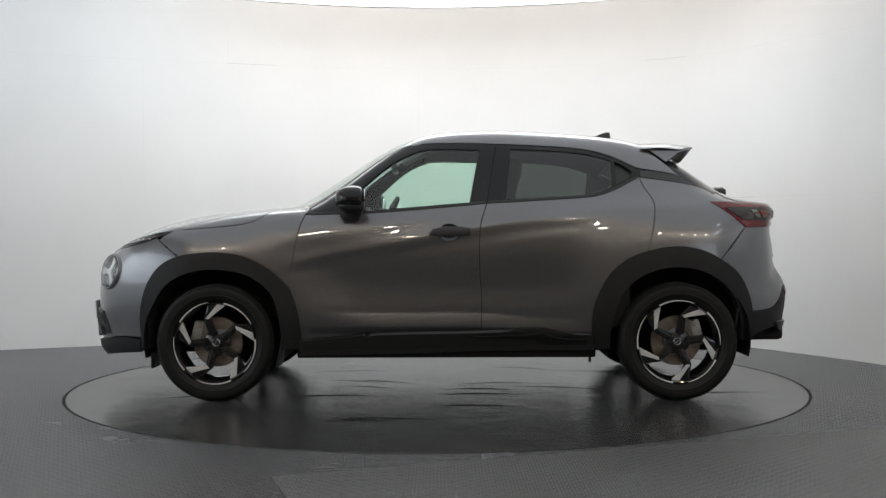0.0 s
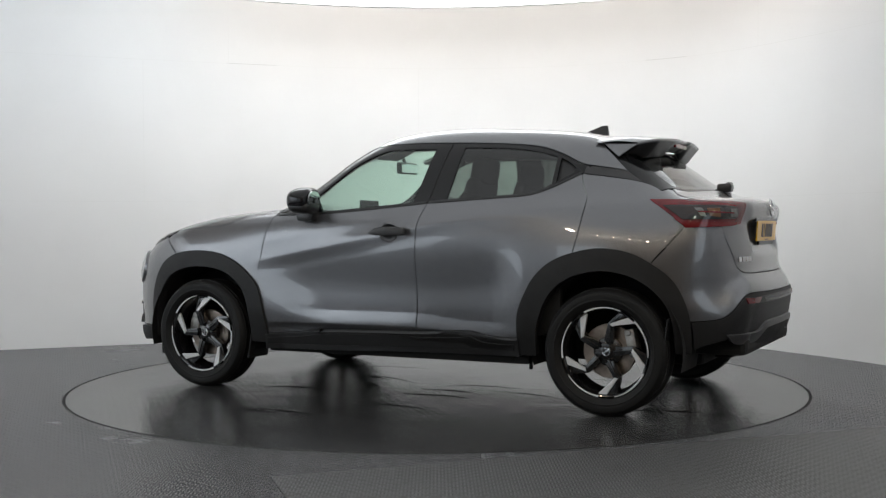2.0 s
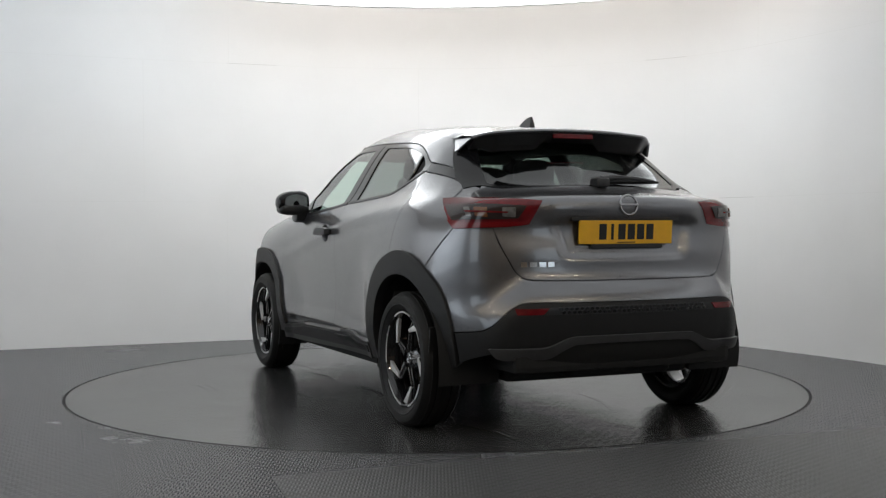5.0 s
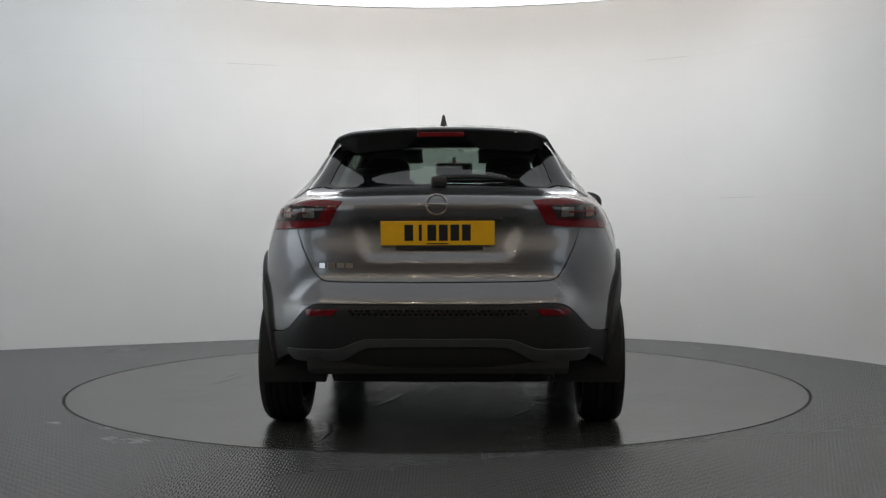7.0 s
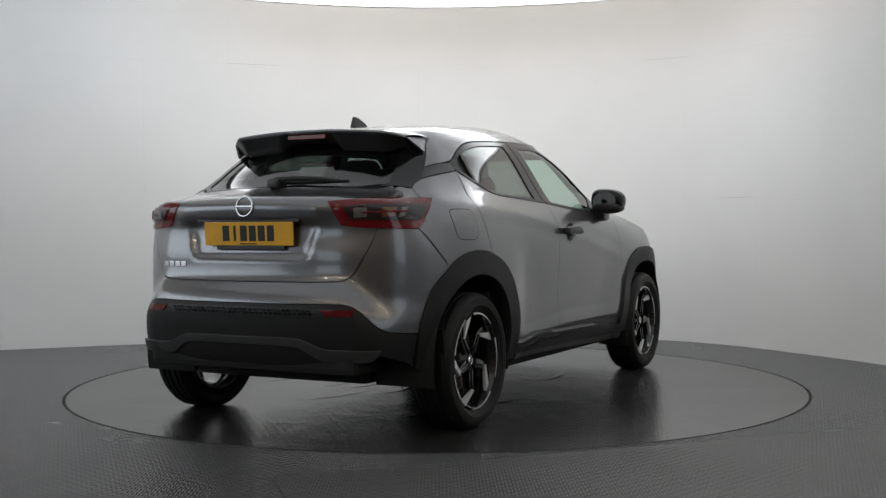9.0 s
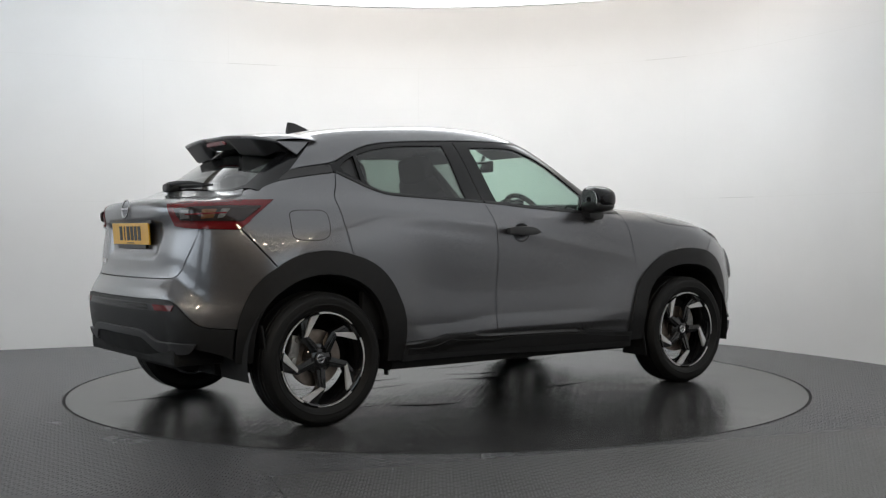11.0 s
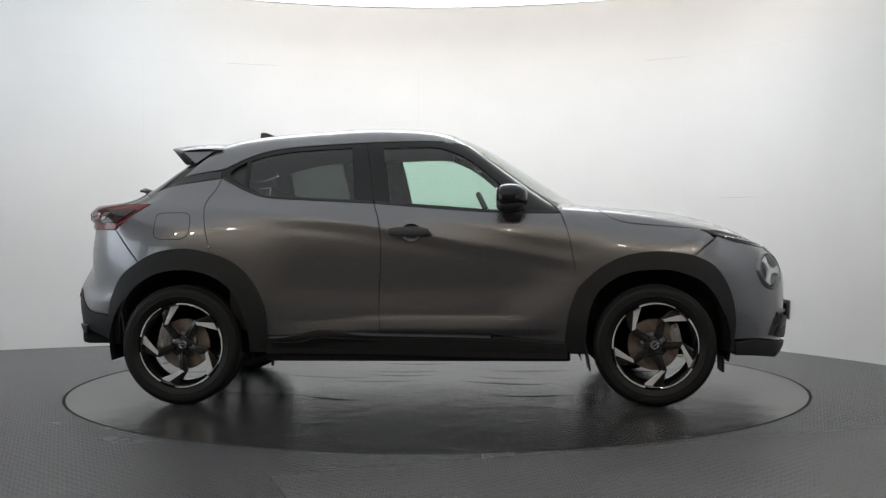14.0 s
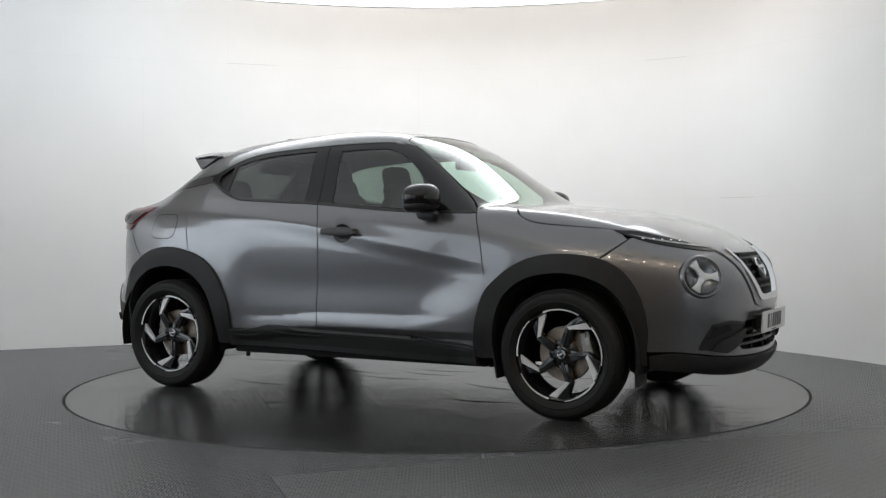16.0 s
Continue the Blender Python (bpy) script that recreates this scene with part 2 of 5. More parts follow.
def room():
    # floor with a round hole for the turntable
    R = 2.274
    n = 160
    ring = [(math.cos(2 * math.pi * i / n), math.sin(2 * math.pi * i / n)) for i in range(n)]
    verts, faces = [], []
    radii = [R + 0.001, 2.8, 3.6, 5.0, 8.0, 12.0]
    for r in radii:
        verts += [(r * c, r * s - (0 if r < 3 else 1.5 * (r - 3) / 9), 0) for c, s in ring]
    for k in range(len(radii) - 1):
        for i in range(n):
            j = (i + 1) % n
            faces.append((k * n + i, k * n + n + i, k * n + n + j, k * n + j))
    tagged(mesh_object("floor", verts, faces, FLOOR, smooth=False), "dark grey glossy tread-patterned studio floor", "floor", kind="structure")
    sheet = prism(SHEET_EDGE, 0.0005, 0.003, "Z")
    tagged(part("floor_sheet", sheet, SHEET), "slightly lighter grey tread sheet laid on the floor", "floor sheet", kind="structure")
    pit = lathe([(R + 0.001, -0.002), (R + 0.001, -0.05), (0.01, -0.05)], 160, "Z")
    tagged(part("floor_joint", pit, GAP), "dark round joint in the floor about the turntable", "floor joint", kind="structure")

    # curved wall, boards 1.22 m high
    line = wall_line()
    th = 0.08
    verts, faces = [], []
    top = 3.35
    m = len(line)
    outs = []
    for i, p in enumerate(line):
        a, b = line[max(i - 1, 0)], line[min(i + 1, m - 1)]
        d = Vector((b[0] - a[0], b[1] - a[1])).normalized()
        outs.append((p[0] - d.y * th, p[1] + d.x * th))
    for p, q in zip(line, outs):
        verts += [(p[0], p[1], 0), (p[0], p[1], top), (q[0], q[1], top), (q[0], q[1], 0)]
    for i in range(m - 1):
        k = 4 * i
        for e in range(3):
            faces.append((k + e, k + e + 1, k + 5 + e, k + 4 + e))
    tagged(mesh_object("wall_north", verts, faces, WALL, sharp=40), "curved white painted board studio wall", "wall", kind="structure")

    def joint(z0, z1, s0, s1, proud=0.0012, wide=0.0015):
        # a filled joint between boards, a little proud of the wall
        n = 1 if abs(s1 - s0) < 1e-6 else max(2, int(abs(s1 - s0) / 0.1))
        vs, fs = [], []
        for i in range(n + 1):
            s = s0 + (s1 - s0) * i / n
            p, d = along(line, s)
            nx, ny = d.y, -d.x
            if n == 1:
                q = d * (wide if i else -wide)
                pts = [(p.x + q.x, p.y + q.y, z0), (p.x + q.x, p.y + q.y, z1)]
            else:
                pts = [(p.x, p.y, z0), (p.x, p.y, z1)]
            for x, y, z in pts:
                vs.append((x + nx * proud, y + ny * proud, z))
        for i in range(n):
            fs.append((2 * i, 2 * i + 1, 2 * i + 3, 2 * i + 2))
        return vs, fs

    verts, faces = [], []
    total = length(line)
    pieces = [joint(2.435, 2.4385, 0.3, total - 0.3), joint(1.220, 1.2225, 0.3, total * 0.47), joint(1.223, 1.226, total * 0.53, total - 0.3)]
    for z0, z1, start in ((0.0, 1.22, 1.13), (1.223, 2.435, 0.42), (2.44, 3.3, 1.15)):
        for k in range(9):
            pieces.append(joint(z0, z1, start + 2.44 * k, start + 2.44 * k))
    for vs, fs in pieces:
        b = len(verts)
        verts += vs
        faces += [tuple(b + i for i in f) for f in fs]
    tagged(mesh_object("trim", verts, faces, SEAM, smooth=False), "fine filled joints between the white wall boards", "wall joints", kind="structure")

    # stretches where the filler has cracked open
    for s0, s1, z in ((10.9, 11.33, 2.438), (14.70, 15.07, 2.438), (15.40, 15.75, 1.224)):
        vs, fs = joint(z - 0.002, z + 0.0025, s0, s1, 0.0018)
        tagged(mesh_object("trim", vs, fs, CRACK, smooth=False), "thin grey crack along a wall board joint", "wall crack", kind="structure")

    # lit round ceiling with a rim
    lamp = new("ceiling_light")
    tagged(lamp, "large glowing white ring light under the ceiling", "ceiling light")
    glow = lathe([(0.001, 0.0), (1.0, 0.0), (2.0, 0.0), (DISC_R, 0.0)], 160, "Z")
    part("diffuser", glow, LIGHTBOX, lamp, at=pose(0, DISC_Y, DISC_Z + 0.03))
    rim = lathe([(DISC_R + 0.004, 0.03), (DISC_R + 0.004, 0.0), (DISC_R + 0.05, 0.0), (DISC_R + 0.05, 0.14), (DISC_R + 0.004, 0.14)], 160, "Z", True)
    bmesh.ops.translate(rim, vec=(0, DISC_Y, DISC_Z), verts=rim.verts)
    part("frame", rim, WALL, lamp, "white rim")

    # unseen fill lamps above the rim, added to brighten the upper wall
    for i in range(9):
        a = radians(18 + 18 * i)
        at = Vector((math.cos(a) * (DISC_R + 0.15), DISC_Y + math.sin(a) * (DISC_R + 0.15), DISC_Z + 0.22))
        out = Vector((math.cos(a), math.sin(a), -0.55))
        light = bpy.data.lights.new("wash", "AREA")
        light.shape, light.size, light.size_y, light.energy = "RECTANGLE", 1.0, 0.10, WASH * (0.4, 0.45, 0.6, 0.9, 1.0, 1.15, 1.6, 2.1, 2.3)[i]
        light.color = (0.85, 0.93, 1.0) if i > 5 else (1.0, 0.97, 0.94)
        ob = new("wall_fill", light)
        ob.matrix_basis = look(at, at + out)
        tagged(ob, "unseen strip lamp added to brighten the upper wall", "strip lamp", "wall washers")

    # more added fill along both wall ends, to brighten what the car reflects
    for x, y, tx, ty, power in ((-5.5, -0.2, -6.9, 0.2, 26), (-5.7, -1.9, -7.0, -1.9, 26), (-5.7, -3.7, -7.0, -3.7, 26), (2.7, -0.9, 3.9, -0.5, 17), (3.4, -2.4, 4.6, -2.0, 17), (4.2, -3.9, 5.4, -3.5, 17)):
        light = bpy.data.lights.new("wash", "AREA")
        light.shape, light.size, light.size_y, light.energy, light.color = "RECTANGLE", 1.2, 0.12, power, (0.91, 0.955, 1.0)
        ob = new("wall_fill", light)
        ob.matrix_basis = look((x, y, 3.0), (tx, ty, 1.7))
        tagged(ob, "unseen strip lamp added to brighten the upper wall", "strip lamp", "wall washers")

    # the hall behind the camera: dark brown, with small warm lamps
    for x0, x1, y0, y1 in ((-7.3, -7.2, -11.5, -5.2), (5.6, 5.7, -11.5, -4.4), (-7.2, 5.6, -11.6, -11.5)):
        b = box((x1 - x0, y1 - y0, 3.6), ((x0 + x1) / 2, (y0 + y1) / 2, 1.8))
        name = "wall_west" if x1 < -6 else ("wall_east" if x0 > 5 else "wall_south")
        if name == "wall_south":
            tagged(part(name, b, DARK_WALL), "plain dark brown wall of the hall", "wall", kind="structure")
        else:
            tagged(part(name, b, WALL), "plain white side wall of the hall", "wall", kind="structure")
    # cool light panels added before the closed side walls, for daylight out of view
    for k, (x, y, tx, ty, wide, power) in enumerate(((-6.72, -2.75, 0.0, -2.3, 5.2, DAY), (-7.05, -8.4, 0.0, -7.2, 3.8, 0.75 * DAY), (5.45, -8.0, 0.0, -7.2, 3.8, 0.60 * DAY))):
        pane = bpy.data.lights.new("daylight", "AREA")
        pane.shape, pane.size, pane.size_y, pane.energy, pane.color = "RECTANGLE", wide, 2.2, power, (0.80, 0.91, 1.0)
        ob = new("daylight_panel", pane)
        ob.matrix_basis = look((x, y, 2.0), (tx, ty, 1.7))
        tagged(ob, "cool light panel added for daylight out of view", "daylight", kind="structure")
        # frame bars around the added panel; the wall behind has no opening
        fx = x - 0.08 if x < 0 else x + 0.08
        bars = [box((0.12, 0.12, 2.44), (fx, y + d * (wide / 2 + 0.1), 2.0), 0.01) for d in (-1, 1)]
        bars += [box((0.12, wide + 0.08, 0.12), (fx, y, z), 0.01) for z in (3.16, 0.84)]
        tagged(part("window_%d" % (k + 1), join(*bars), WALL), "white frame added around an unseen cool light panel", "window frame", kind="structure")
    tagged(part("ceiling", box((14.4, 16.0, 0.1), (-0.95, -3.8, 3.55)), DARK_CEILING), "dark hall ceiling above the round light", "ceiling", kind="structure")
    return lamp


def wall_line():
    knots = [(-6.9, -5.2), (-7.0, -3.0), (-6.9, -0.9), (-6.3, 0.55), (-5.2, 1.36), (-3.58, 2.03), (-2.76, 2.36), (-1.86, 2.71), (-1.2, 2.93), (-0.4, 3.08), (0.4, 3.10), (1.1, 2.97),
             (1.65, 2.74), (2.08, 2.47), (2.46, 2.07), (2.76, 1.57), (3.02, 1.07), (3.17, 0.73), (3.9, -0.95), (4.7, -2.6), (5.6, -4.4)]
    out = []
    for i in range(len(knots) - 1):
        p = [Vector(knots[max(0, min(len(knots) - 1, i + d))]) for d in (-1, 0, 1, 2)]
        for j in range(8):
            t = j / 8
            out.append(tuple(0.5 * ((2 * p[1]) + (p[2] - p[0]) * t + (2 * p[0] - 5 * p[1] + 4 * p[2] - p[3]) * t * t + (3 * p[1] - p[0] - 3 * p[2] + p[3]) * t ** 3)))
    out.append(knots[-1])
    return out


def length(line):
    return sum((Vector(b) - Vector(a)).length for a, b in zip(line, line[1:]))


def along(line, s):
    for a, b in zip(line, line[1:]):
        d = Vector(b) - Vector(a)
        if s <= d.length:
            return Vector(a) + d.normalized() * s, d.normalized()
        s -= d.length
    d = (Vector(line[-1]) - Vector(line[-2])).normalized()
    return Vector(line[-1]), d


room()


def turntable():
    root = new("turntable")
    tagged(root, "round dark grey scuffed vehicle turntable flush with the floor", "turntable")
    disc = lathe([(0.001, 0.0), (0.8, 0.0), (1.6, 0.0), (2.2565, 0.0), (2.2590, -0.002), (2.2590, -0.04)], 160, "Z")
    part("disc", disc, TABLE, root)
    ring = lathe([(2.2600, -0.03), (2.2600, 0.0008), (2.2735, 0.0008), (2.2735, -0.03)], 160, "Z", True)
    part("edge_ring", ring, GAP, root, "dark edge ring")
    # creases of the laid sheet
    rng = random.Random(7)
    for i in range(16):
        a, r = rng.uniform(0, 2 * math.pi), rng.uniform(0.3, 2.0)
        x, y, w, half = r * math.cos(a), r * math.sin(a), rng.uniform(0.10, 0.32), rng.uniform(0.012, 0.03)
        turn = rng.uniform(-0.5, 0.5)
        bm = bmesh.new()
        rows = []
        for k in range(9):
            t = k / 4 - 1
            fade = 1 - t * t
            bend = 0.05 * t * t
            rows.append([bm.verts.new((w * t, bend + half * s * (0.3 + 0.7 * fade), 0.0004 + (0.0028 * fade if s == 0 else 0.0))) for s in (-1, 0, 1)])
        for p, q in zip(rows, rows[1:]):
            for k in range(2):
                bm.faces.new((p[k], p[k + 1], q[k + 1], q[k]))
        if math.hypot(x, y) + w < 2.2:
            part("crease", bm, TABLE, root, smooth=True, sharp=80, at=pose(x, y, 0.0, 0, 0, math.degrees(turn)))
        else:
            bm.free()
    return root


table = turntable()


# ---- the car's skin: one smooth closed form, cut into panels ----
class Spline:
    """Natural cubic spline, as weights of its knots."""

    def __init__(self, knots):
        self.x = np.array(knots, float)
        n = len(self.x)
        h = np.diff(self.x)
        a, b = np.zeros((n, n)), np.zeros((n, n))
        a[0, 0] = a[-1, -1] = 1
        for i in range(1, n - 1):
            a[i, i - 1], a[i, i], a[i, i + 1] = h[i - 1], 2 * (h[i - 1] + h[i]), h[i]
            b[i, i - 1], b[i, i], b[i, i + 1] = 6 / h[i - 1], -6 / h[i - 1] - 6 / h[i], 6 / h[i]
        self.m = np.linalg.solve(a, b)

    def weights(self, x):
        x = np.clip(np.asarray(x, float), self.x[0], self.x[-1])
        i = np.clip(np.searchsorted(self.x, x) - 1, 0, len(self.x) - 2)
        h = self.x[i + 1] - self.x[i]
        a, b = (self.x[i + 1] - x) / h, (x - self.x[i]) / h
        w = np.zeros((len(x), len(self.x)))
        r = np.arange(len(x))
        w[r, i] += a
        w[r, i + 1] += b
        return w + ((a ** 3 - a) * h * h / 6)[:, None] * self.m[i] + ((b ** 3 - b) * h * h / 6)[:, None] * self.m[i + 1]


class Curve:
    def __init__(self, pairs):
        pairs = sorted(pairs)
        self.s, self.y = Spline([p[0] for p in pairs]), np.array([p[1] for p in pairs])

    def __call__(self, x):
        return self.s.weights(x) @ self.y


# half width by length and height
SIDE_Z = Spline([0.20, 0.35, 0.46, 0.60, 0.75, 0.88, 0.98, 1.06, 1.14, 1.25, 1.38, 1.48, 1.60])
SIDE = {
    2.20: (.66, .68, .69, .69, .68, .67, .64, .60, .55, .50, .45, .40, .34),
    1.95: (.73, .75, .76, .765, .76, .745, .72, .67, .61, .54, .48, .43, .36),
    1.65: (.81, .83, .84, .845, .84, .825, .785, .73, .66, .58, .51, .45, .38),
    1.30: (.84, .86, .865, .865, .862, .85, .815, .765, .70, .62, .55, .49, .42),
    0.95: (.83, .85, .862, .862, .860, .852, .835, .803, .750, .68, .60, .535, .45),
    0.60: (.82, .85, .868, .868, .864, .858, .846, .820, .772, .705, .635, .575, .48),
    0.10: (.82, .85, .872, .872, .868, .861, .850, .828, .779, .715, .645, .588, .50),
    -0.40: (.82, .85, .872, .873, .870, .863, .853, .832, .781, .715, .648, .590, .50),
    -0.80: (.82, .85, .868, .874, .873, .868, .858, .839, .783, .712, .645, .583, .49),
    -1.15: (.83, .855, .868, .878, .878, .872, .860, .838, .780, .690, .615, .560, .47),
    -1.40: (.83, .855, .865, .872, .872, .866, .850, .818, .756, .650, .575, .530, .45),
    -1.65: (.79, .815, .825, .830, .830, .822, .803, .775, .722, .600, .530, .49, .42),
    -1.85: (.69, .71, .725, .735, .745, .752, .742, .722, .680, .560, .49, .45, .38),
    -2.10: (.56, .58, .595, .61, .625, .635, .63, .62, .58, .47, .42, .38, .32),
}
SIDE_X = Spline(sorted(SIDE))
SIDE_T = np.array([SIDE[k] for k in sorted(SIDE)])
CENTRE = Curve([(2.30, .42), (2.20, .60), (2.13, .755), (2.06, .845), (1.973, .905), (1.868, .962), (1.69, 1.028), (1.52, 1.066), (1.347, 1.088),
                (1.17, 1.105), (1.03, 1.118), (0.95, 1.130), (0.844, 1.183), (0.623, 1.326), (0.33, 1.500), (0.20, 1.546), (-0.034, 1.581), (-0.289, 1.590),
                (-0.58, 1.577), (-0.907, 1.552), (-1.124, 1.520), (-1.27, 1.480), (-1.40, 1.412), (-1.55, 1.315), (-1.72, 1.198), (-1.80, 1.163), (-1.92, 1.142),
                (-2.1, 1.12), (-2.3, 1.08)])
SWEEP = Curve([(2.3, 0.0), (1.7, 0.0), (1.2, 0.10), (0.95, 0.22), (0.5, 0.26), (0.1, 0.10), (-0.4, 0.0), (-1.0, -0.03), (-1.3, -0.22), (-1.6, -0.30), (-1.85, -0.2), (-2.3, -0.1)])
CROWN = Curve([(2.3, 0.15), (1.7, 0.13), (1.2, 0.06), (0.95, 0.05), (0.5, 0.10), (0.0, 0.20), (-0.5, 0.22), (-1.0, 0.20), (-1.3, 0.14), (-1.6, 0.06), (-1.9, 0.05), (-2.3, 0.05)])
NOSE = Curve([(.15, 1.98), (.22, 2.09), (.28, 2.145), (.36, 2.155), (.45, 2.160), (.53, 2.168), (.65, 2.165), (.74, 2.150), (.82, 2.115), (.90, 2.06), (1.1, 1.95), (1.6, 1.7)])
TAIL = Curve([(.15, -1.70), (.24, -1.82), (.30, -1.92), (.36, -1.99), (.42, -2.025), (.50, -2.045), (.58, -2.056), (.635, -2.054), (.695, -2.030), (.738, -2.002), (.80, -1.986), (.86, -1.984), (.98, -1.968),
              (1.06, -1.980), (1.12, -1.990), (1.2, -1.985), (1.4, -1.95), (1.6, -1.9)])
SHOULDER = Curve([(1.3, .73), (.78, .812), (.295, .90), (-.19, .988), (-.62, 1.05), (-1.03, 1.09), (-1.45, 1.10), (-1.7, 1.10)])
WHEEL_X, WHEEL_Z = 1.318, 0.334


def step01(a, b, x):
    t = np.clip((x - a) / (b - a), 0, 1)
    return t * t * (3 - 2 * t)


def half_width(x, z):
    y = np.einsum("pi,ij,pj->p", SIDE_X.weights(x), SIDE_T, SIDE_Z.weights(z))
    for wx in (WHEEL_X, -WHEEL_X):                      # swollen wings over the wheels
        r = np.hypot(x - wx, z - WHEEL_Z)
        y = y + 0.014 * (1 - step01(0.48, 0.90, r)) * step01(0.2, 0.5, z)
    # hollow lower doors over a slanting shelf, with a soft front edge, undercut above the sill
    edge = 0.50 + 0.95 * (z - 0.45)
    span = step01(edge + 0.26, edge - 0.16, x) * step01(-0.88, -0.66, x)
    foot = 0.382 + 0.040 * step01(-0.65, -0.10, x)
    t = (z - foot) / 0.084
    ramp = np.clip(0.5 * (np.sqrt(t * t + 0.001) - np.sqrt((t - 1) ** 2 + 0.001) + 1), 0, 1)
    y = y - 0.020 * span * ramp * (1 - step01(0.62, 0.95, z))
    under = np.clip(foot + 0.006 - z, 0, 0.045)
    y = y - 0.55 * under * step01(0.86, 0.70, x) * step01(-0.88, -0.70, x)
    # shoulder line rising to the rear
    d = z - SHOULDER(x)
    y = y + (0.12 - 0.04 * step01(-0.2, 0.3, x)) * (0.05 - np.sqrt(d * d + 2e-5)) * (1 - step01(0.02, 0.11, np.abs(d))) * step01(1.0, 0.80, x) * step01(-1.62, -1.40, x)
    return y


def smax(a, b, k):
    h = np.maximum(k - np.abs(a - b), 0) / k
    return np.maximum(a, b) + h * h * k * 0.25


def top_height(x, y):
    roof = step01(0.45, 0.10, x) * step01(-1.35, -1.05, x)      # flat in the middle, rounder towards the rails
    z = CENTRE(x + SWEEP(x) * y * y) - CROWN(x) * (y * y * (1 - 0.62 * roof) + 6.8 * roof * np.minimum(np.abs(y), 0.75) ** 6)
    # raised wings beside the bonnet's middle
    return z + 0.009 * np.exp(-((np.abs(y) - 0.50) / 0.15) ** 2) * step01(1.0, 1.35, x) * (1 - step01(1.7, 2.0, x))


def nose_x(y, z):
    return NOSE(z) - 0.26 * y * y - 0.75 * y ** 6


def tail_x(y, z):
    a = np.abs(y)
    # the bumper's shelf bends down towards the corners
    down = 0.12 * np.clip((a - 0.54) / 0.16, 0, 1) * (1 - step01(0.72, 0.95, z)) * step01(0.30, 0.45, z)
    x = TAIL(z + down) + 0.11 * y * y + 0.55 * y ** 6
    rec = (1 - step01(0.33, 0.40, a + 0.30 * np.maximum(0.98 - z, 0))) * step01(0.830, 0.875, z) * (1 - step01(1.010, 1.030, z))
    lip = (1 - step01(0.37, 0.47, a)) * step01(0.995, 1.035, z)      # raised lip of the tailgate
    return x + 0.022 * rec - 0.016 * lip


def skin(x, y, z):
    y = np.abs(y)
    m = smax(y - half_width(x, z), x - nose_x(y, z), 0.16)
    m = smax(m, tail_x(y, z) - x, 0.085)
    return smax(m, z - top_height(x, y), 0.075 + 0.045 * step01(0.45, 0.15, x) * step01(-1.35, -1.10, x))


def slope(p):
    h = 2e-3
    g = np.empty_like(p)
    for i in range(3):
        q, r = p.copy(), p.copy()
        q[:, i] += h
        r[:, i] -= h
        g[:, i] = skin(*q.T) - skin(*r.T)
    return g / np.linalg.norm(g, axis=1)[:, None]


RZ, FX, BX = 0.95, 0.9, -0.9


def lift(mode, uv):
    """Meet the skin along the rays of a projection: s side, t top, r about a lengthwise axis, f and b about an upright axis in front and rear."""
    u, v = np.asarray(uv, float).T
    lo, hi = np.zeros(len(u)), np.full(len(u), 1.6)
    if mode == "t":
        lo, hi = lo + 0.2, hi + 0.3

    def at(d):
        if mode == "s":
            return u, d, v
        if mode == "t":
            return u, v, d
        if mode == "r":
            a = v / 0.62
            return u, d * np.cos(a), RZ + d * np.sin(a)
        if mode == "f":
            return FX + d * np.cos(u), d * np.sin(u), v
        return BX - d * np.cos(u), d * np.sin(u), v
    for _ in range(24):
        mid = (lo + hi) / 2
        out = skin(*at(mid)) > 0
        hi = np.where(out, mid, hi)
        lo = np.where(out, lo, mid)
    return np.stack(at((lo + hi) / 2), 1)


def drop(mode, p):
    p = np.asarray(p, float)
    x, y, z = p.T
    if mode == "s":
        return np.stack([x, z], 1)
    if mode == "t":
        return np.stack([x, y], 1)
    if mode == "r":
        return np.stack([x, 0.62 * np.arctan2(z - RZ, y)], 1)
    if mode == "f":
        return np.stack([np.arctan2(y, x - FX), z], 1)
    return np.stack([np.arctan2(y, BX - x), z], 1)


def on(mode, *pts):
    """Points of the skin: s (x, z), t (x, y), f and b (y, z)."""
    pts = np.array(pts, float)
    if mode in "st":
        return lift(mode, pts)
    y, z = pts.T
    lo, hi = np.full(len(y), 0.0), np.full(len(y), 2.6)
    sg = 1 if mode == "f" else -1
    for _ in range(24):
        mid = (lo + hi) / 2
        out = skin(sg * mid, y, z) > 0
        hi = np.where(out, mid, hi)
        lo = np.where(out, lo, mid)
    return np.stack([sg * (lo + hi) / 2, y, z], 1)


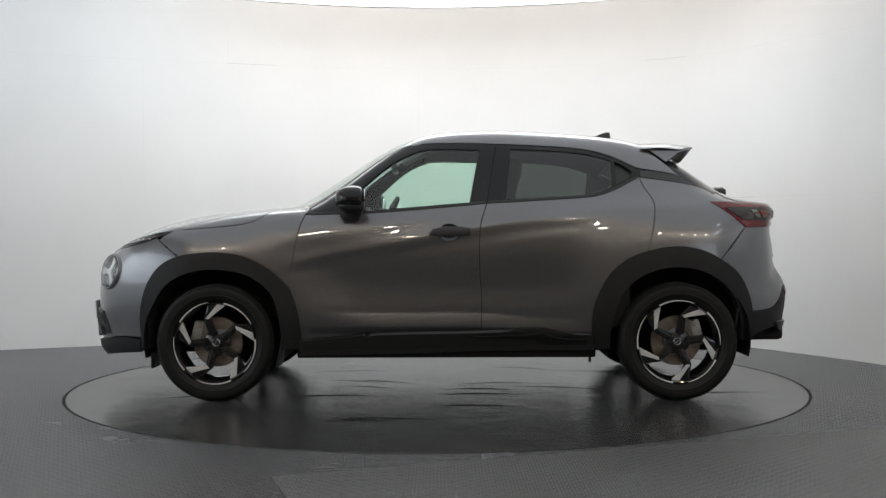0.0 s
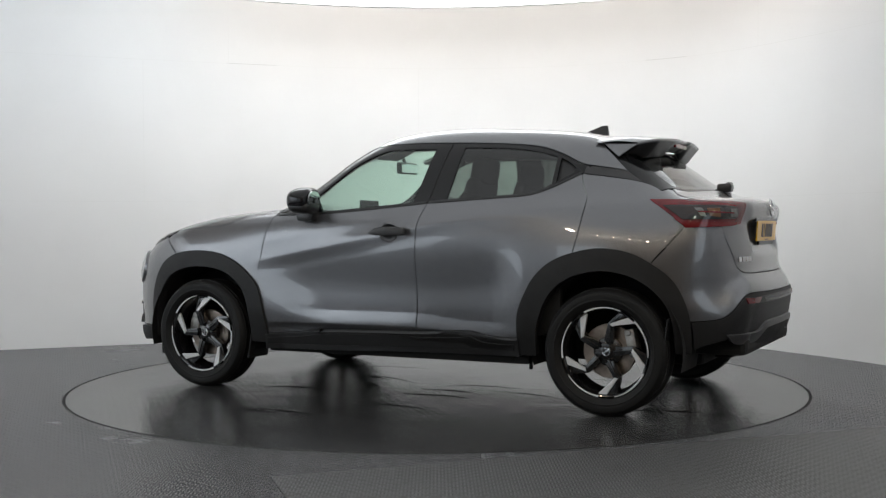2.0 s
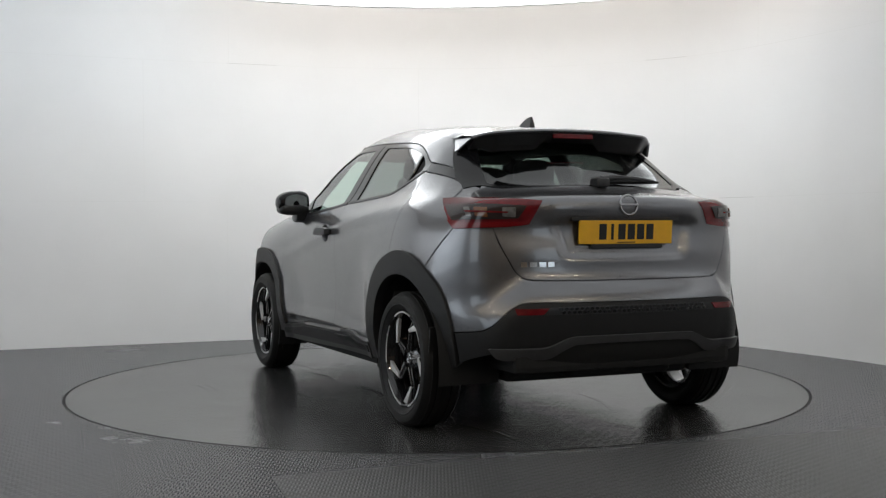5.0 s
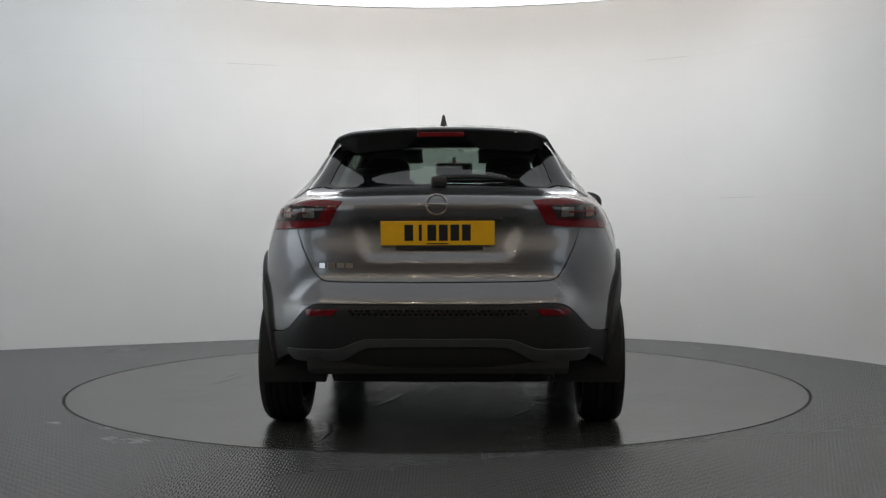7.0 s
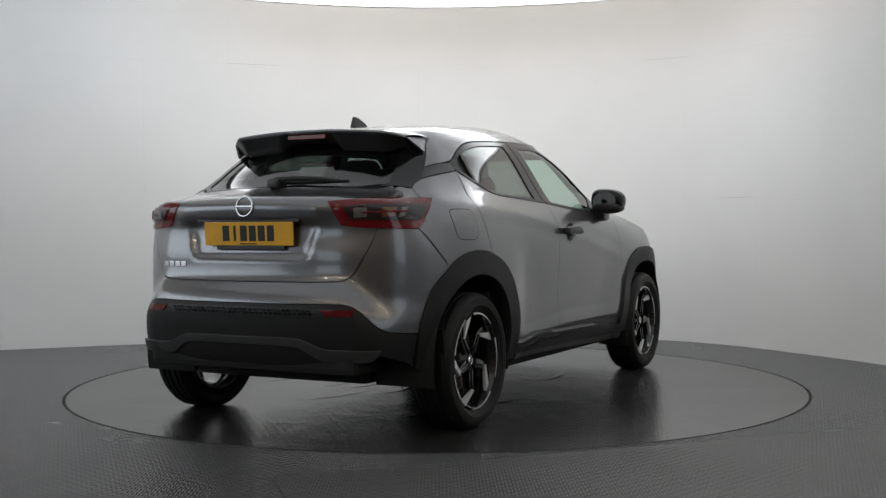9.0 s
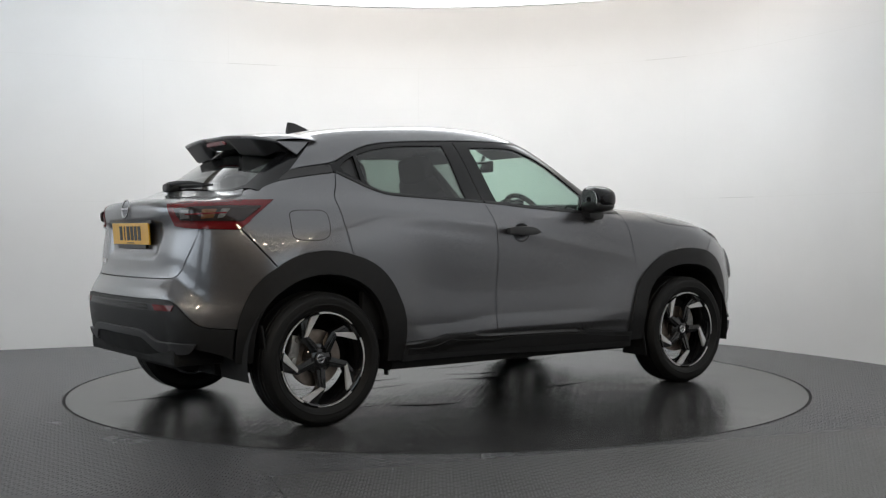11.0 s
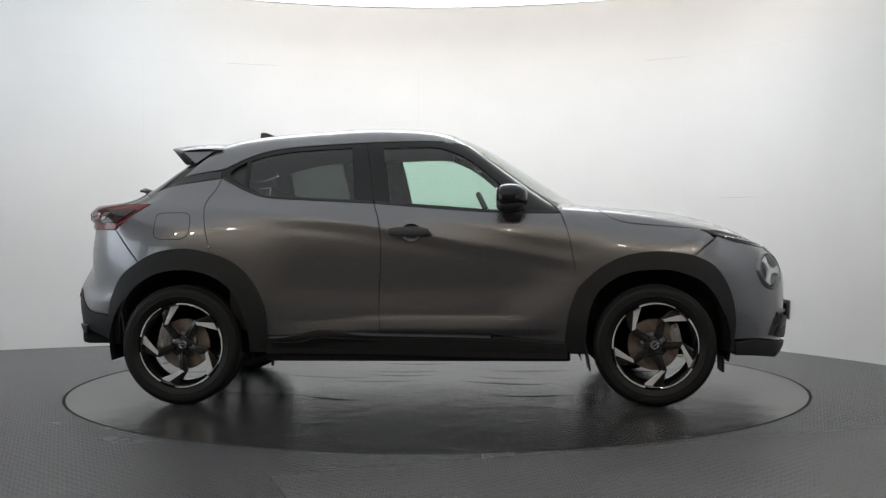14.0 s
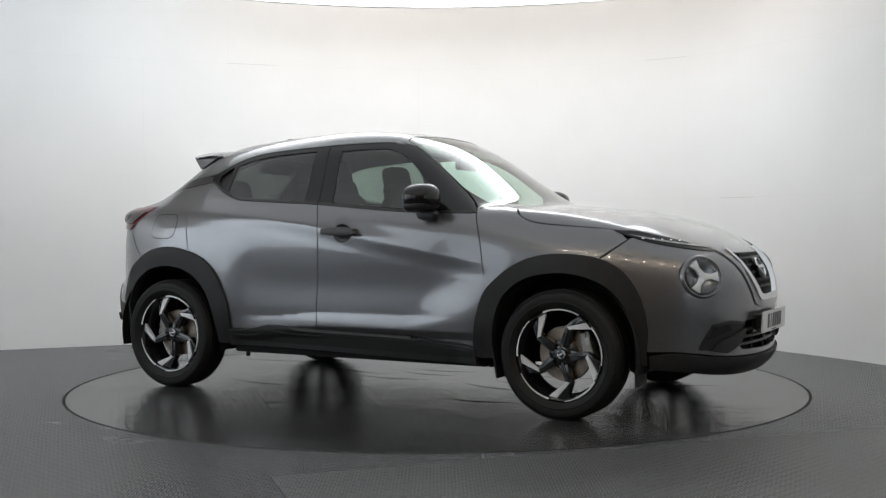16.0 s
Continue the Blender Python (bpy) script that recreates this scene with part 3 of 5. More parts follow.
def smooth_line(pts, gap, closed=True, corner=38):
    """A dense line through points: curved, but sharp at its corners."""
    pts = np.asarray(pts, float)
    n = len(pts)
    hard = []
    for i in range(n):
        a, b = pts[i] - pts[i - 1], pts[(i + 1) % n] - pts[i]
        c = np.dot(a, b) / (np.linalg.norm(a) * np.linalg.norm(b) + 1e-12)
        hard.append(np.degrees(np.arccos(np.clip(c, -1, 1))) > corner or (not closed and i in (0, n - 1)))
    out = []
    for i in range(n if closed else n - 1):
        p1, p2 = pts[i], pts[(i + 1) % n]
        d = np.linalg.norm(p2 - p1)
        m1 = (p2 - p1) if hard[i] else (pts[(i + 1) % n] - pts[i - 1]) * d / (d + np.linalg.norm(p1 - pts[i - 1]))
        m2 = (p2 - p1) if hard[(i + 1) % n] else (pts[(i + 2) % n] - p1) * d / (d + np.linalg.norm(pts[(i + 2) % n] - p2))
        k = max(1, int(math.ceil(d / gap)))
        for j in range(k):
            t = j / k
            out.append((2 * t ** 3 - 3 * t * t + 1) * p1 + (t ** 3 - 2 * t * t + t) * m1 + (-2 * t ** 3 + 3 * t * t) * p2 + (t ** 3 - t * t) * m2)
    if not closed:
        out.append(pts[-1])
    return np.array(out)


def inside(q, poly):
    x, y = q[:, 0][:, None], q[:, 1][:, None]
    a, b = poly, np.roll(poly, -1, 0)
    c = ((a[:, 1] > y) != (b[:, 1] > y)) & (x < (b[:, 0] - a[:, 0]) * (y - a[:, 1]) / (b[:, 1] - a[:, 1] + 1e-15) + a[:, 0])
    return c.sum(1) % 2 == 1


def area(poly):
    a, b = poly, np.roll(poly, -1, 0)
    return 0.5 * (a[:, 0] * b[:, 1] - b[:, 0] * a[:, 1]).sum()


def shrink(poly, d):
    t = np.roll(poly, -1, 0) - np.roll(poly, 1, 0)
    n = np.stack([-t[:, 1], t[:, 0]], 1) / (np.linalg.norm(t, axis=1)[:, None] + 1e-12)
    return poly + n * d


def panel(name, pts3, mode, mat, parent, label="", off=0.0, step=0.03, inset=0.0030, flange=0.014, full=False, mirror=True, holes=(), corner=38):
    """A piece of the skin inside an outline, with a turned-in edge. full: the outline is the left half of a piece across the car."""
    pts3 = np.asarray(pts3, float)
    if full:
        back = pts3[::-1] * np.array([1, -1, 1])
        keep = [p for p in back if abs(p[1]) > 1e-4]
        pts3 = np.concatenate([pts3, keep])
    line = smooth_line(drop(mode, pts3), step * 0.6, corner=corner)
    if area(line) < 0:
        line = line[::-1]
    line = shrink(line, inset)
    rims = [line]
    for hole in holes:
        h = smooth_line(drop(mode, hole), step * 0.6, corner=corner)
        if area(h) > 0:
            h = h[::-1]
        rims.append(shrink(h, inset))
    lo, hi = line.min(0), line.max(0)
    gx, gy = np.meshgrid(np.arange(lo[0], hi[0], step), np.arange(lo[1], hi[1], step * 0.87))
    gx = gx + (np.arange(gx.shape[0]) % 2 * step / 2)[:, None]
    grid = np.stack([gx.ravel(), gy.ravel()], 1)
    grid = grid[inside(grid, line)] if len(grid) else grid
    for h in rims[1:]:
        grid = grid[~inside(grid, h)]
    edge = np.concatenate(rims)
    if len(grid):
        grid = grid[np.array([((edge - g) ** 2).sum(1).min() for g in grid]) > (0.45 * step) ** 2]
    uv = np.concatenate([edge, grid]) if len(grid) else edge
    edges, start = [], 0
    for r in rims:
        m = len(r)
        edges += [(start + i, start + (i + 1) % m) for i in range(m)]
        start += m
    v2, _, tris, orig, _, _ = delaunay_2d_cdt([Vector(p) for p in uv], edges, [], 0, 1e-6)
    v2 = np.array([(v.x, v.y) for v in v2])
    tris = np.array([t for t in tris if len(t) == 3])
    mid = v2[tris].mean(1)
    ok = inside(mid, line)
    for h in rims[1:]:
        ok &= ~inside(mid, h)
    tris = tris[ok]
    p = lift(mode, v2)
    n = slope(p)
    p = p + n * off
    cr = np.cross(p[tris[:, 1]] - p[tris[:, 0]], p[tris[:, 2]] - p[tris[:, 0]])
    flip = (cr * n[tris[:, 0]]).sum(1) < 0
    tris[flip] = tris[flip][:, ::-1]
    # turned-in edge along the open border
    count = {}
    for t in tris:
        for a, b in ((t[0], t[1]), (t[1], t[2]), (t[2], t[0])):
            count[(a, b)] = 1
    border = [e for e in count if (e[1], e[0]) not in count]
    verts, norms, faces = list(p), list(n), [tuple(int(i) for i in t) for t in tris]
    made = {}
    for a, b in border:
        t = p[b] - p[a]
        o = np.cross(t, n[a])
        o /= np.linalg.norm(o) + 1e-12
        for i in (a, b):
            made.setdefault(i, []).append(o)
    ids = {}
    for i, os in made.items():
        o = np.mean(os, 0)
        o /= np.linalg.norm(o) + 1e-12
        ids[i] = len(verts)
        verts += [p[i] + o * 0.0008 - n[i] * 0.0012, p[i] - n[i] * flange]
        norms += [(o + 0.4 * n[i]) / np.linalg.norm(o + 0.4 * n[i]), o]
    for a, b in border:
        a, b = int(a), int(b)
        faces.append((b, a, ids[a], ids[b]))
        faces.append((ids[b], ids[a], ids[a] + 1, ids[b] + 1))
    verts, norms = np.array(verts), np.array(norms)
    made_ob = [mesh_object(name, verts, faces, mat, parent, label, normals=norms)]
    if mirror and not full:
        k = np.array([1, -1, 1])
        made_ob.append(mesh_object(name, verts * k, [f[::-1] for f in faces], mat, parent, label, normals=norms * k))
    return made_ob


def cat(*parts_):
    return np.concatenate(parts_)


def rev(a):
    return a[::-1]


car = new("car")
tagged(car, "dark grey metallic crossover car with black cladding, parked on the turntable", "car")

# lines shared by neighbouring panels, left side
BELT_F = on("s", (0.806, 1.066), (0.457, 1.072), (0.10, 1.097), (-0.238, 1.126))
BELT_R = on("s", (-0.238, 1.126), (-0.55, 1.143), (-0.826, 1.160), (-0.892, 1.172), (-0.99, 1.208), (-1.06, 1.243), (-1.128, 1.277))
GAP_FR = on("s", (-0.238, 1.126), (-0.203, 1.012), (-0.192, 0.835), (-0.205, 0.55), (-0.200, 0.402))
DOOR_F = on("s", (0.806, 1.066), (0.842, 0.968), (0.874, 0.806), (0.896, 0.647))
SILL_F = on("s", (0.826, 0.350), (0.612, 0.366), (0.417, 0.388), (-0.200, 0.402))
SILL_R = on("s", (-0.200, 0.402), (-0.551, 0.414), (-0.640, 0.395), (-0.832, 0.384))
DOOR_R = on("s", (-1.128, 1.277), (-1.150, 1.213), (-1.192, 1.137), (-1.186, 1.024), (-1.166, 0.93), (-1.146, 0.848))
ARCH_F1 = on("s", (0.896, 0.647), (0.865, 0.57), (0.842, 0.486), (0.826, 0.350))          # rear limb of the front arch
ARCH_F2 = on("s", (1.528, 0.825), (1.44, 0.842), (1.345, 0.849), (1.25, 0.845), (1.152, 0.825), (1.06, 0.785), (0.98, 0.730), (0.896, 0.647))
ARCH_F3 = on("s", (1.752, 0.360), (1.760, 0.457), (1.742, 0.586), (1.70, 0.69), (1.63, 0.775), (1.528, 0.825))
ARCH_R1 = on("s", (-1.146, 0.848), (-1.092, 0.832), (-1.02, 0.797), (-0.964, 0.753), (-0.918, 0.70), (-0.885, 0.641), (-0.852, 0.57), (-0.836, 0.50), (-0.832, 0.384))
ARCH_R2 = on("s", (-1.56, 0.797), (-1.50, 0.832), (-1.44, 0.855), (-1.379, 0.868), (-1.30, 0.874), (-1.22, 0.866), (-1.146, 0.848))
ARCH_R3 = on("s", (-1.746, 0.500), (-1.738, 0.550), (-1.713, 0.622), (-1.68, 0.69), (-1.633, 0.745), (-1.56, 0.797))
HOOD_S = on("s", (1.600, 0.968), (1.446, 0.986), (1.30, 0.997), (1.181, 1.009), (1.12, 1.024), (1.065, 1.050), (1.015, 1.086), (0.985, 1.106))
BUMP_F = on("s", (1.655, 0.922), (1.528, 0.825))
LAMP_E = on("s", (1.600, 0.968), (1.655, 0.922))
QUART_T = on("s", (-1.128, 1.277), (-1.30, 1.254), (-1.453, 1.226))
QUART_B = on("s", (-1.453, 1.226), (-1.56, 1.178))
BUMP_R = on("s", (-1.715, 0.983), (-1.56, 0.797))
LAMP_R = on("s", (-1.545, 1.180), (-1.60, 1.11), (-1.65, 1.06), (-1.715, 0.983))
PILLAR_IN = on("t", (0.208, 0.50), (0.34, 0.552), (0.50, 0.592), (0.68, 0.630), (0.865, 0.656))
GATE = on("b", (0.630, 1.105), (0.655, 0.985), (0.632, 0.91), (0.600, 0.84), (0.565, 0.778), (0.530, 0.750), (0.475, 0.742), (0.25, 0.739), (0.0, 0.738))
GREY_LOW = on("b", (0.0, 0.640), (0.30, 0.640), (0.555, 0.640), (0.60, 0.622), (0.685, 0.535), (0.72, 0.512))


def body_panels():
    scoop = on("s", *[(-0.022 + 0.058 * math.cos(radians(a)), 0.956 + 0.050 * math.sin(radians(a))) for a in range(0, 360, 15)])
    panel("front_door", cat(BELT_F, GAP_FR[1:], rev(SILL_F)[1:], rev(ARCH_F1)[1:], rev(DOOR_F)[1:-1]), "s", PAINT, car, step=0.015, holes=(scoop,))
    panel("rear_door", cat(BELT_R, DOOR_R[1:], ARCH_R1[1:], rev(SILL_R)[1:], rev(GAP_FR)[1:-1]), "s", PAINT, car, step=0.015)
    cowl = on("s", (0.985, 1.106), (0.90, 1.117), (0.80, 1.120), (0.79, 1.095), (0.806, 1.066))
    panel("front_wing", cat(HOOD_S, cowl[1:], DOOR_F[1:], rev(ARCH_F2)[1:], rev(BUMP_F)[1:], rev(LAMP_E)[1:-1]), "s", PAINT, car, step=0.026)
    panel("rear_wing", cat(QUART_T, QUART_B[1:], LAMP_R[1:], BUMP_R[1:], ARCH_R2[1:], rev(DOOR_R)[1:-1]), "s", PAINT, car, step=0.026)
    # bonnet
    nose = on("t", (2.055, 0.0), (2.050, 0.15), (2.035, 0.28), (1.985, 0.42), (1.90, 0.55), (1.78, 0.66), (1.68, 0.715))
    base = on("t", (0.93, 0.66), (0.985, 0.45), (1.02, 0.22), (1.03, 0.0))
    panel("bonnet", cat(nose, HOOD_S, base), "t", PAINT, car, full=True, step=0.03)
    # bumpers
    hood_edge = on("t", (2.058, 0.0), (2.053, 0.15), (2.038, 0.28), (1.99, 0.42), (1.905, 0.555), (1.785, 0.665), (1.69, 0.725))
    low = on("f", (0.72, 0.360), (0.55, 0.335), (0.30, 0.320), (0.0, 0.315))
    hole = on("f", (0.0, 0.865), (0.30, 0.862), (0.255, 0.72), (0.16, 0.600), (0.0, 0.598))
    full_hole = cat(hole, rev(hole)[1:-1] * np.array([1, -1, 1]))
    air = on("f", (0.0, 0.50), (0.36, 0.50), (0.44, 0.42), (0.36, 0.355), (0.0, 0.345))
    full_air = cat(air, rev(air)[1:-1] * np.array([1, -1, 1]))
    lamp_hole = on("f", *[(0.632 + 0.082 * math.cos(radians(a)), 0.737 + 0.088 * math.sin(radians(a))) for a in range(0, 360, 15)])
    panel("front_bumper", cat(hood_edge, LAMP_E[1:], BUMP_F[1:], rev(ARCH_F3)[1:], low), "f", PAINT, car, full=True, step=0.026, holes=(full_hole, full_air, lamp_hole, lamp_hole * np.array([1, -1, 1])))
    panel("rear_bumper", cat(rev(GATE)[:-1], on("b", (0.675, 0.984)), BUMP_R, rev(ARCH_R3)[1:], rev(GREY_LOW)), "b", PAINT, car, full=True, step=0.026)
    gate_top = on("t", (-1.735, 0.0), (-1.725, 0.20), (-1.695, 0.40), (-1.655, 0.52), (-1.60, 0.575))
    corner = on("t", (-1.64, 0.635), (-1.75, 0.660))
    panel("tailgate", cat(gate_top, corner, GATE), "b", PAINT, car, full=True, step=0.022)
    # shoulder between rear glass and lamp
    shoulder = cat(on("t", (-1.585, 0.60), (-1.66, 0.585), (-1.80, 0.585)), on("b", (0.60, 1.09), (0.60, 0.985)), on("s", (-1.72, 0.975), (-1.53, 1.115), (-1.46, 1.20), (-1.50, 1.208), (-1.56, 1.182)))
    panel("rear_corner", shoulder, "b", PAINT, car, off=-0.005, step=0.022)
    # roof with its rear pillars
    rail = on("s", (0.30, 1.452), (0.191, 1.480), (-0.039, 1.489), (-0.302, 1.482), (-0.696, 1.460), (-0.859, 1.438), (-0.99, 1.395), (-1.115, 1.335), (-1.174, 1.322), (-1.30, 1.302), (-1.371, 1.287))
    pillar = on("s", (-1.371, 1.287), (-1.30, 1.352), (-1.23, 1.415), (-1.16, 1.472))
    back = on("t", (-1.165, 0.50), (-1.19, 0.30), (-1.20, 0.0))
    front = on("t", (0.215, 0.0), (0.205, 0.25), (0.189, 0.42), (0.205, 0.50))
    panel("roof", cat(front, rail, pillar[1:], back), "r", PAINT, car, full=True, step=0.03)
    # black cladding and sills
    inner_f = on("s", (1.700, 0.300), (1.697, 0.457), (1.655, 0.586), (1.574, 0.682), (1.45, 0.738), (1.30, 0.752), (1.13, 0.720), (1.012, 0.636), (0.962, 0.535), (0.939, 0.39), (0.94, 0.300))
    panel("wheel_arch_cladding", cat(on("s", (0.84, 0.300)), rev(cat(ARCH_F3, ARCH_F2[1:], ARCH_F1[1:])), on("s", (1.755, 0.300)), inner_f), "s", CLAD, car, off=0.017, step=0.024, flange=0.05, inset=0.0)
    inner_r = on("s", (-0.930, 0.300), (-0.935, 0.40), (-0.950, 0.481), (-1.014, 0.625), (-1.124, 0.716), (-1.283, 0.757), (-1.443, 0.737), (-1.568, 0.666), (-1.640, 0.574), (-1.668, 0.478), (-1.675, 0.34))
    outer_r = on("s", (-0.826, 0.300), (-0.828, 0.384), (-0.834, 0.50), (-0.852, 0.57), (-0.885, 0.641), (-0.918, 0.70), (-0.964, 0.753), (-1.02, 0.797), (-1.092, 0.832), (-1.146, 0.848),
                 (-1.22, 0.866), (-1.30, 0.874), (-1.379, 0.868), (-1.44, 0.855), (-1.50, 0.832), (-1.56, 0.797), (-1.633, 0.745), (-1.68, 0.69), (-1.713, 0.622), (-1.740, 0.540), (-1.750, 0.42), (-1.745, 0.34))
    panel("wheel_arch_cladding", cat(outer_r, rev(inner_r)), "s", CLAD, car, off=0.017, step=0.024, flange=0.05, inset=0.0)
    sill_low = on("s", (0.84, 0.262), (0.40, 0.268), (-0.20, 0.285), (-0.60, 0.290), (-0.84, 0.292))
    panel("sill_trim", cat(rev(cat(on("s", (0.836, 0.350)), SILL_F, SILL_R[1:])), sill_low), "s", SATIN_BLACK, car, off=0.026, step=0.022, flange=0.06, inset=0.001)
    # lower bumpers
    low_r = on("b", (0.0, 0.358), (0.42, 0.354), (0.52, 0.368), (0.60, 0.405), (0.65, 0.412))
    side_r = on("s", (-1.80, 0.372), (-1.757, 0.350), (-1.757, 0.45), (-1.752, 0.498))
    panel("lower_rear_bumper", cat(low_r, side_r, rev(GREY_LOW)), "b", CLAD, car, off=0.004, full=True, step=0.026, flange=0.05)
    lip_t = on("f", (0.0, 0.312), (0.30, 0.316), (0.55, 0.332), (0.72, 0.357))
    lip_s = on("s", (1.762, 0.345), (1.760, 0.275))
    lip_b = on("f", (0.70, 0.265), (0.55, 0.245), (0.30, 0.228), (0.0, 0.222))
    panel("front_bumper_lip", cat(lip_t, lip_s, lip_b), "f", CLAD, car, off=0.014, full=True, step=0.026, flange=0.06)


body_panels()


def glazing():
    # black frame about the side windows
    top = on("s", (0.30, 1.449), (0.191, 1.477), (-0.039, 1.486), (-0.302, 1.479), (-0.696, 1.457), (-0.859, 1.435), (-0.99, 1.392), (-1.115, 1.332), (-1.172, 1.319))
    foot = on("s", (0.808, 1.069), (0.79, 1.090), (0.70, 1.165), (0.60, 1.238), (0.49, 1.320), (0.40, 1.385))
    w_f = on("s", (0.455, 1.086), (-0.143, 1.134), (-0.200, 1.447), (0.085, 1.452), (0.165, 1.438), (0.291, 1.380), (0.423, 1.275), (0.53, 1.178))
    w_r = on("s", (-0.350, 1.150), (-0.384, 1.451), (-0.696, 1.434), (-0.859, 1.409), (-0.968, 1.378), (-0.966, 1.222), (-0.892, 1.188), (-0.80, 1.172))
    w_q = on("s", (-0.990, 1.234), (-0.990, 1.372), (-1.045, 1.343), (-1.085, 1.312), (-1.075, 1.283))
    rail = on("s", (-1.128, 1.280))
    panel("window_frame", cat(top, rail, rev(BELT_R)[1:], rev(BELT_F)[1:-1], foot), "r", GLOSS_BLACK, car, "gloss black window surround", off=-0.002, step=0.03, flange=0.02, holes=(w_f, w_r, w_q), inset=0.001)
    panel("front_side_window", w_f, "r", GLASS, car, "green-tinted side glass", off=-0.007, step=0.05, flange=0.003, inset=-0.004)
    panel("rear_side_window", w_r, "r", PRIVACY, car, "dark privacy side glass", off=-0.007, step=0.05, flange=0.003, inset=-0.004)
    panel("door_handle_pocket", w_q, "r", SATIN_BLACK, car, off=-0.02, step=0.03, flange=0.003, inset=-0.006)
    stripe = cat(on("s", (-1.140, 1.318), (-1.174, 1.319), (-1.30, 1.300), (-1.371, 1.285), (-1.453, 1.229), (-1.30, 1.257), (-1.135, 1.280)))
    panel("pillar_trim", stripe, "r", PILLAR, car, "black pillar strip", off=-0.002, step=0.03, inset=0.001)
    gap = on("s", (-0.300, 1.470), (-0.272, 1.32), (-0.242, 1.130), (-0.236, 1.130), (-0.266, 1.32), (-0.294, 1.470))
    panel("pillar_gap", gap, "s", DEEP, car, off=-0.0008, step=0.02, flange=0.001, inset=0.0, corner=60)
    # windscreen between the pillars
    w_low = on("t", (0.985, 0.0), (0.975, 0.22), (0.935, 0.45))
    w_side = rev(PILLAR_IN)
    w_top = on("t", (0.192, 0.42), (0.208, 0.25), (0.218, 0.0))
    panel("windscreen", cat(w_low, w_side, w_top), "t", SCREEN_GLASS, car, "green-tinted windscreen", off=-0.004, step=0.05, flange=0.003, full=True, inset=0.003)
    a_out = on("s", (0.80, 1.090), (0.70, 1.168), (0.60, 1.241), (0.49, 1.323), (0.40, 1.388), (0.30, 1.452))
    panel("windscreen_pillar", cat(a_out, PILLAR_IN), "r", GLOSS_BLACK, car, "gloss black front pillar", off=-0.001, step=0.03, inset=0.001)
    cowl = cat(on("t", (1.028, 0.0), (1.018, 0.22), (0.983, 0.45), (0.925, 0.66)), on("t", (0.86, 0.66), (0.93, 0.45), (0.972, 0.22), (0.982, 0.0)))
    panel("cowl_panel", cowl, "t", SATIN_BLACK, car, off=-0.014, step=0.03, full=True)
    # rear glass
    top_r = on("t", (-1.205, 0.0), (-1.195, 0.30), (-1.17, 0.49))
    side_r = on("s", (-1.20, 1.440), (-1.30, 1.350), (-1.375, 1.283), (-1.455, 1.224), (-1.56, 1.178))
    low_r = on("t", (-1.60, 0.57), (-1.655, 0.515), (-1.695, 0.40), (-1.725, 0.20), (-1.735, 0.0))
    gl = cat(on("t", (-1.24, 0.0), (-1.235, 0.25), (-1.22, 0.42)), on("t", (-1.35, 0.475), (-1.50, 0.525), (-1.585, 0.545), (-1.64, 0.50), (-1.68, 0.39), (-1.71, 0.20), (-1.72, 0.0)))
    full_gl = cat(gl, rev(gl)[1:-1] * np.array([1, -1, 1]))
    panel("rear_window_frame", cat(top_r, side_r, low_r), "r", GLOSS_BLACK, car, "gloss black rear glass surround", off=-0.002, step=0.03, full=True, holes=(full_gl,), inset=0.001)
    panel("rear_window", gl, "t", PRIVACY, car, "dark privacy rear glass", off=-0.006, step=0.05, flange=0.003, full=True, inset=-0.004)


glazing()


# ---- lamps, trim and fittings of the car ----
def frame_at(p):
    """A pose on the skin at a point: local z along the outward normal, local y upwards."""
    p = np.asarray(p, float)
    n = Vector(slope(p[None])[0])
    x = Vector((0, 0, 1)).cross(n).normalized()
    y = n.cross(x)
    m = Matrix((x, y, n)).transposed().to_4x4()
    m.translation = Vector(p)
    return m


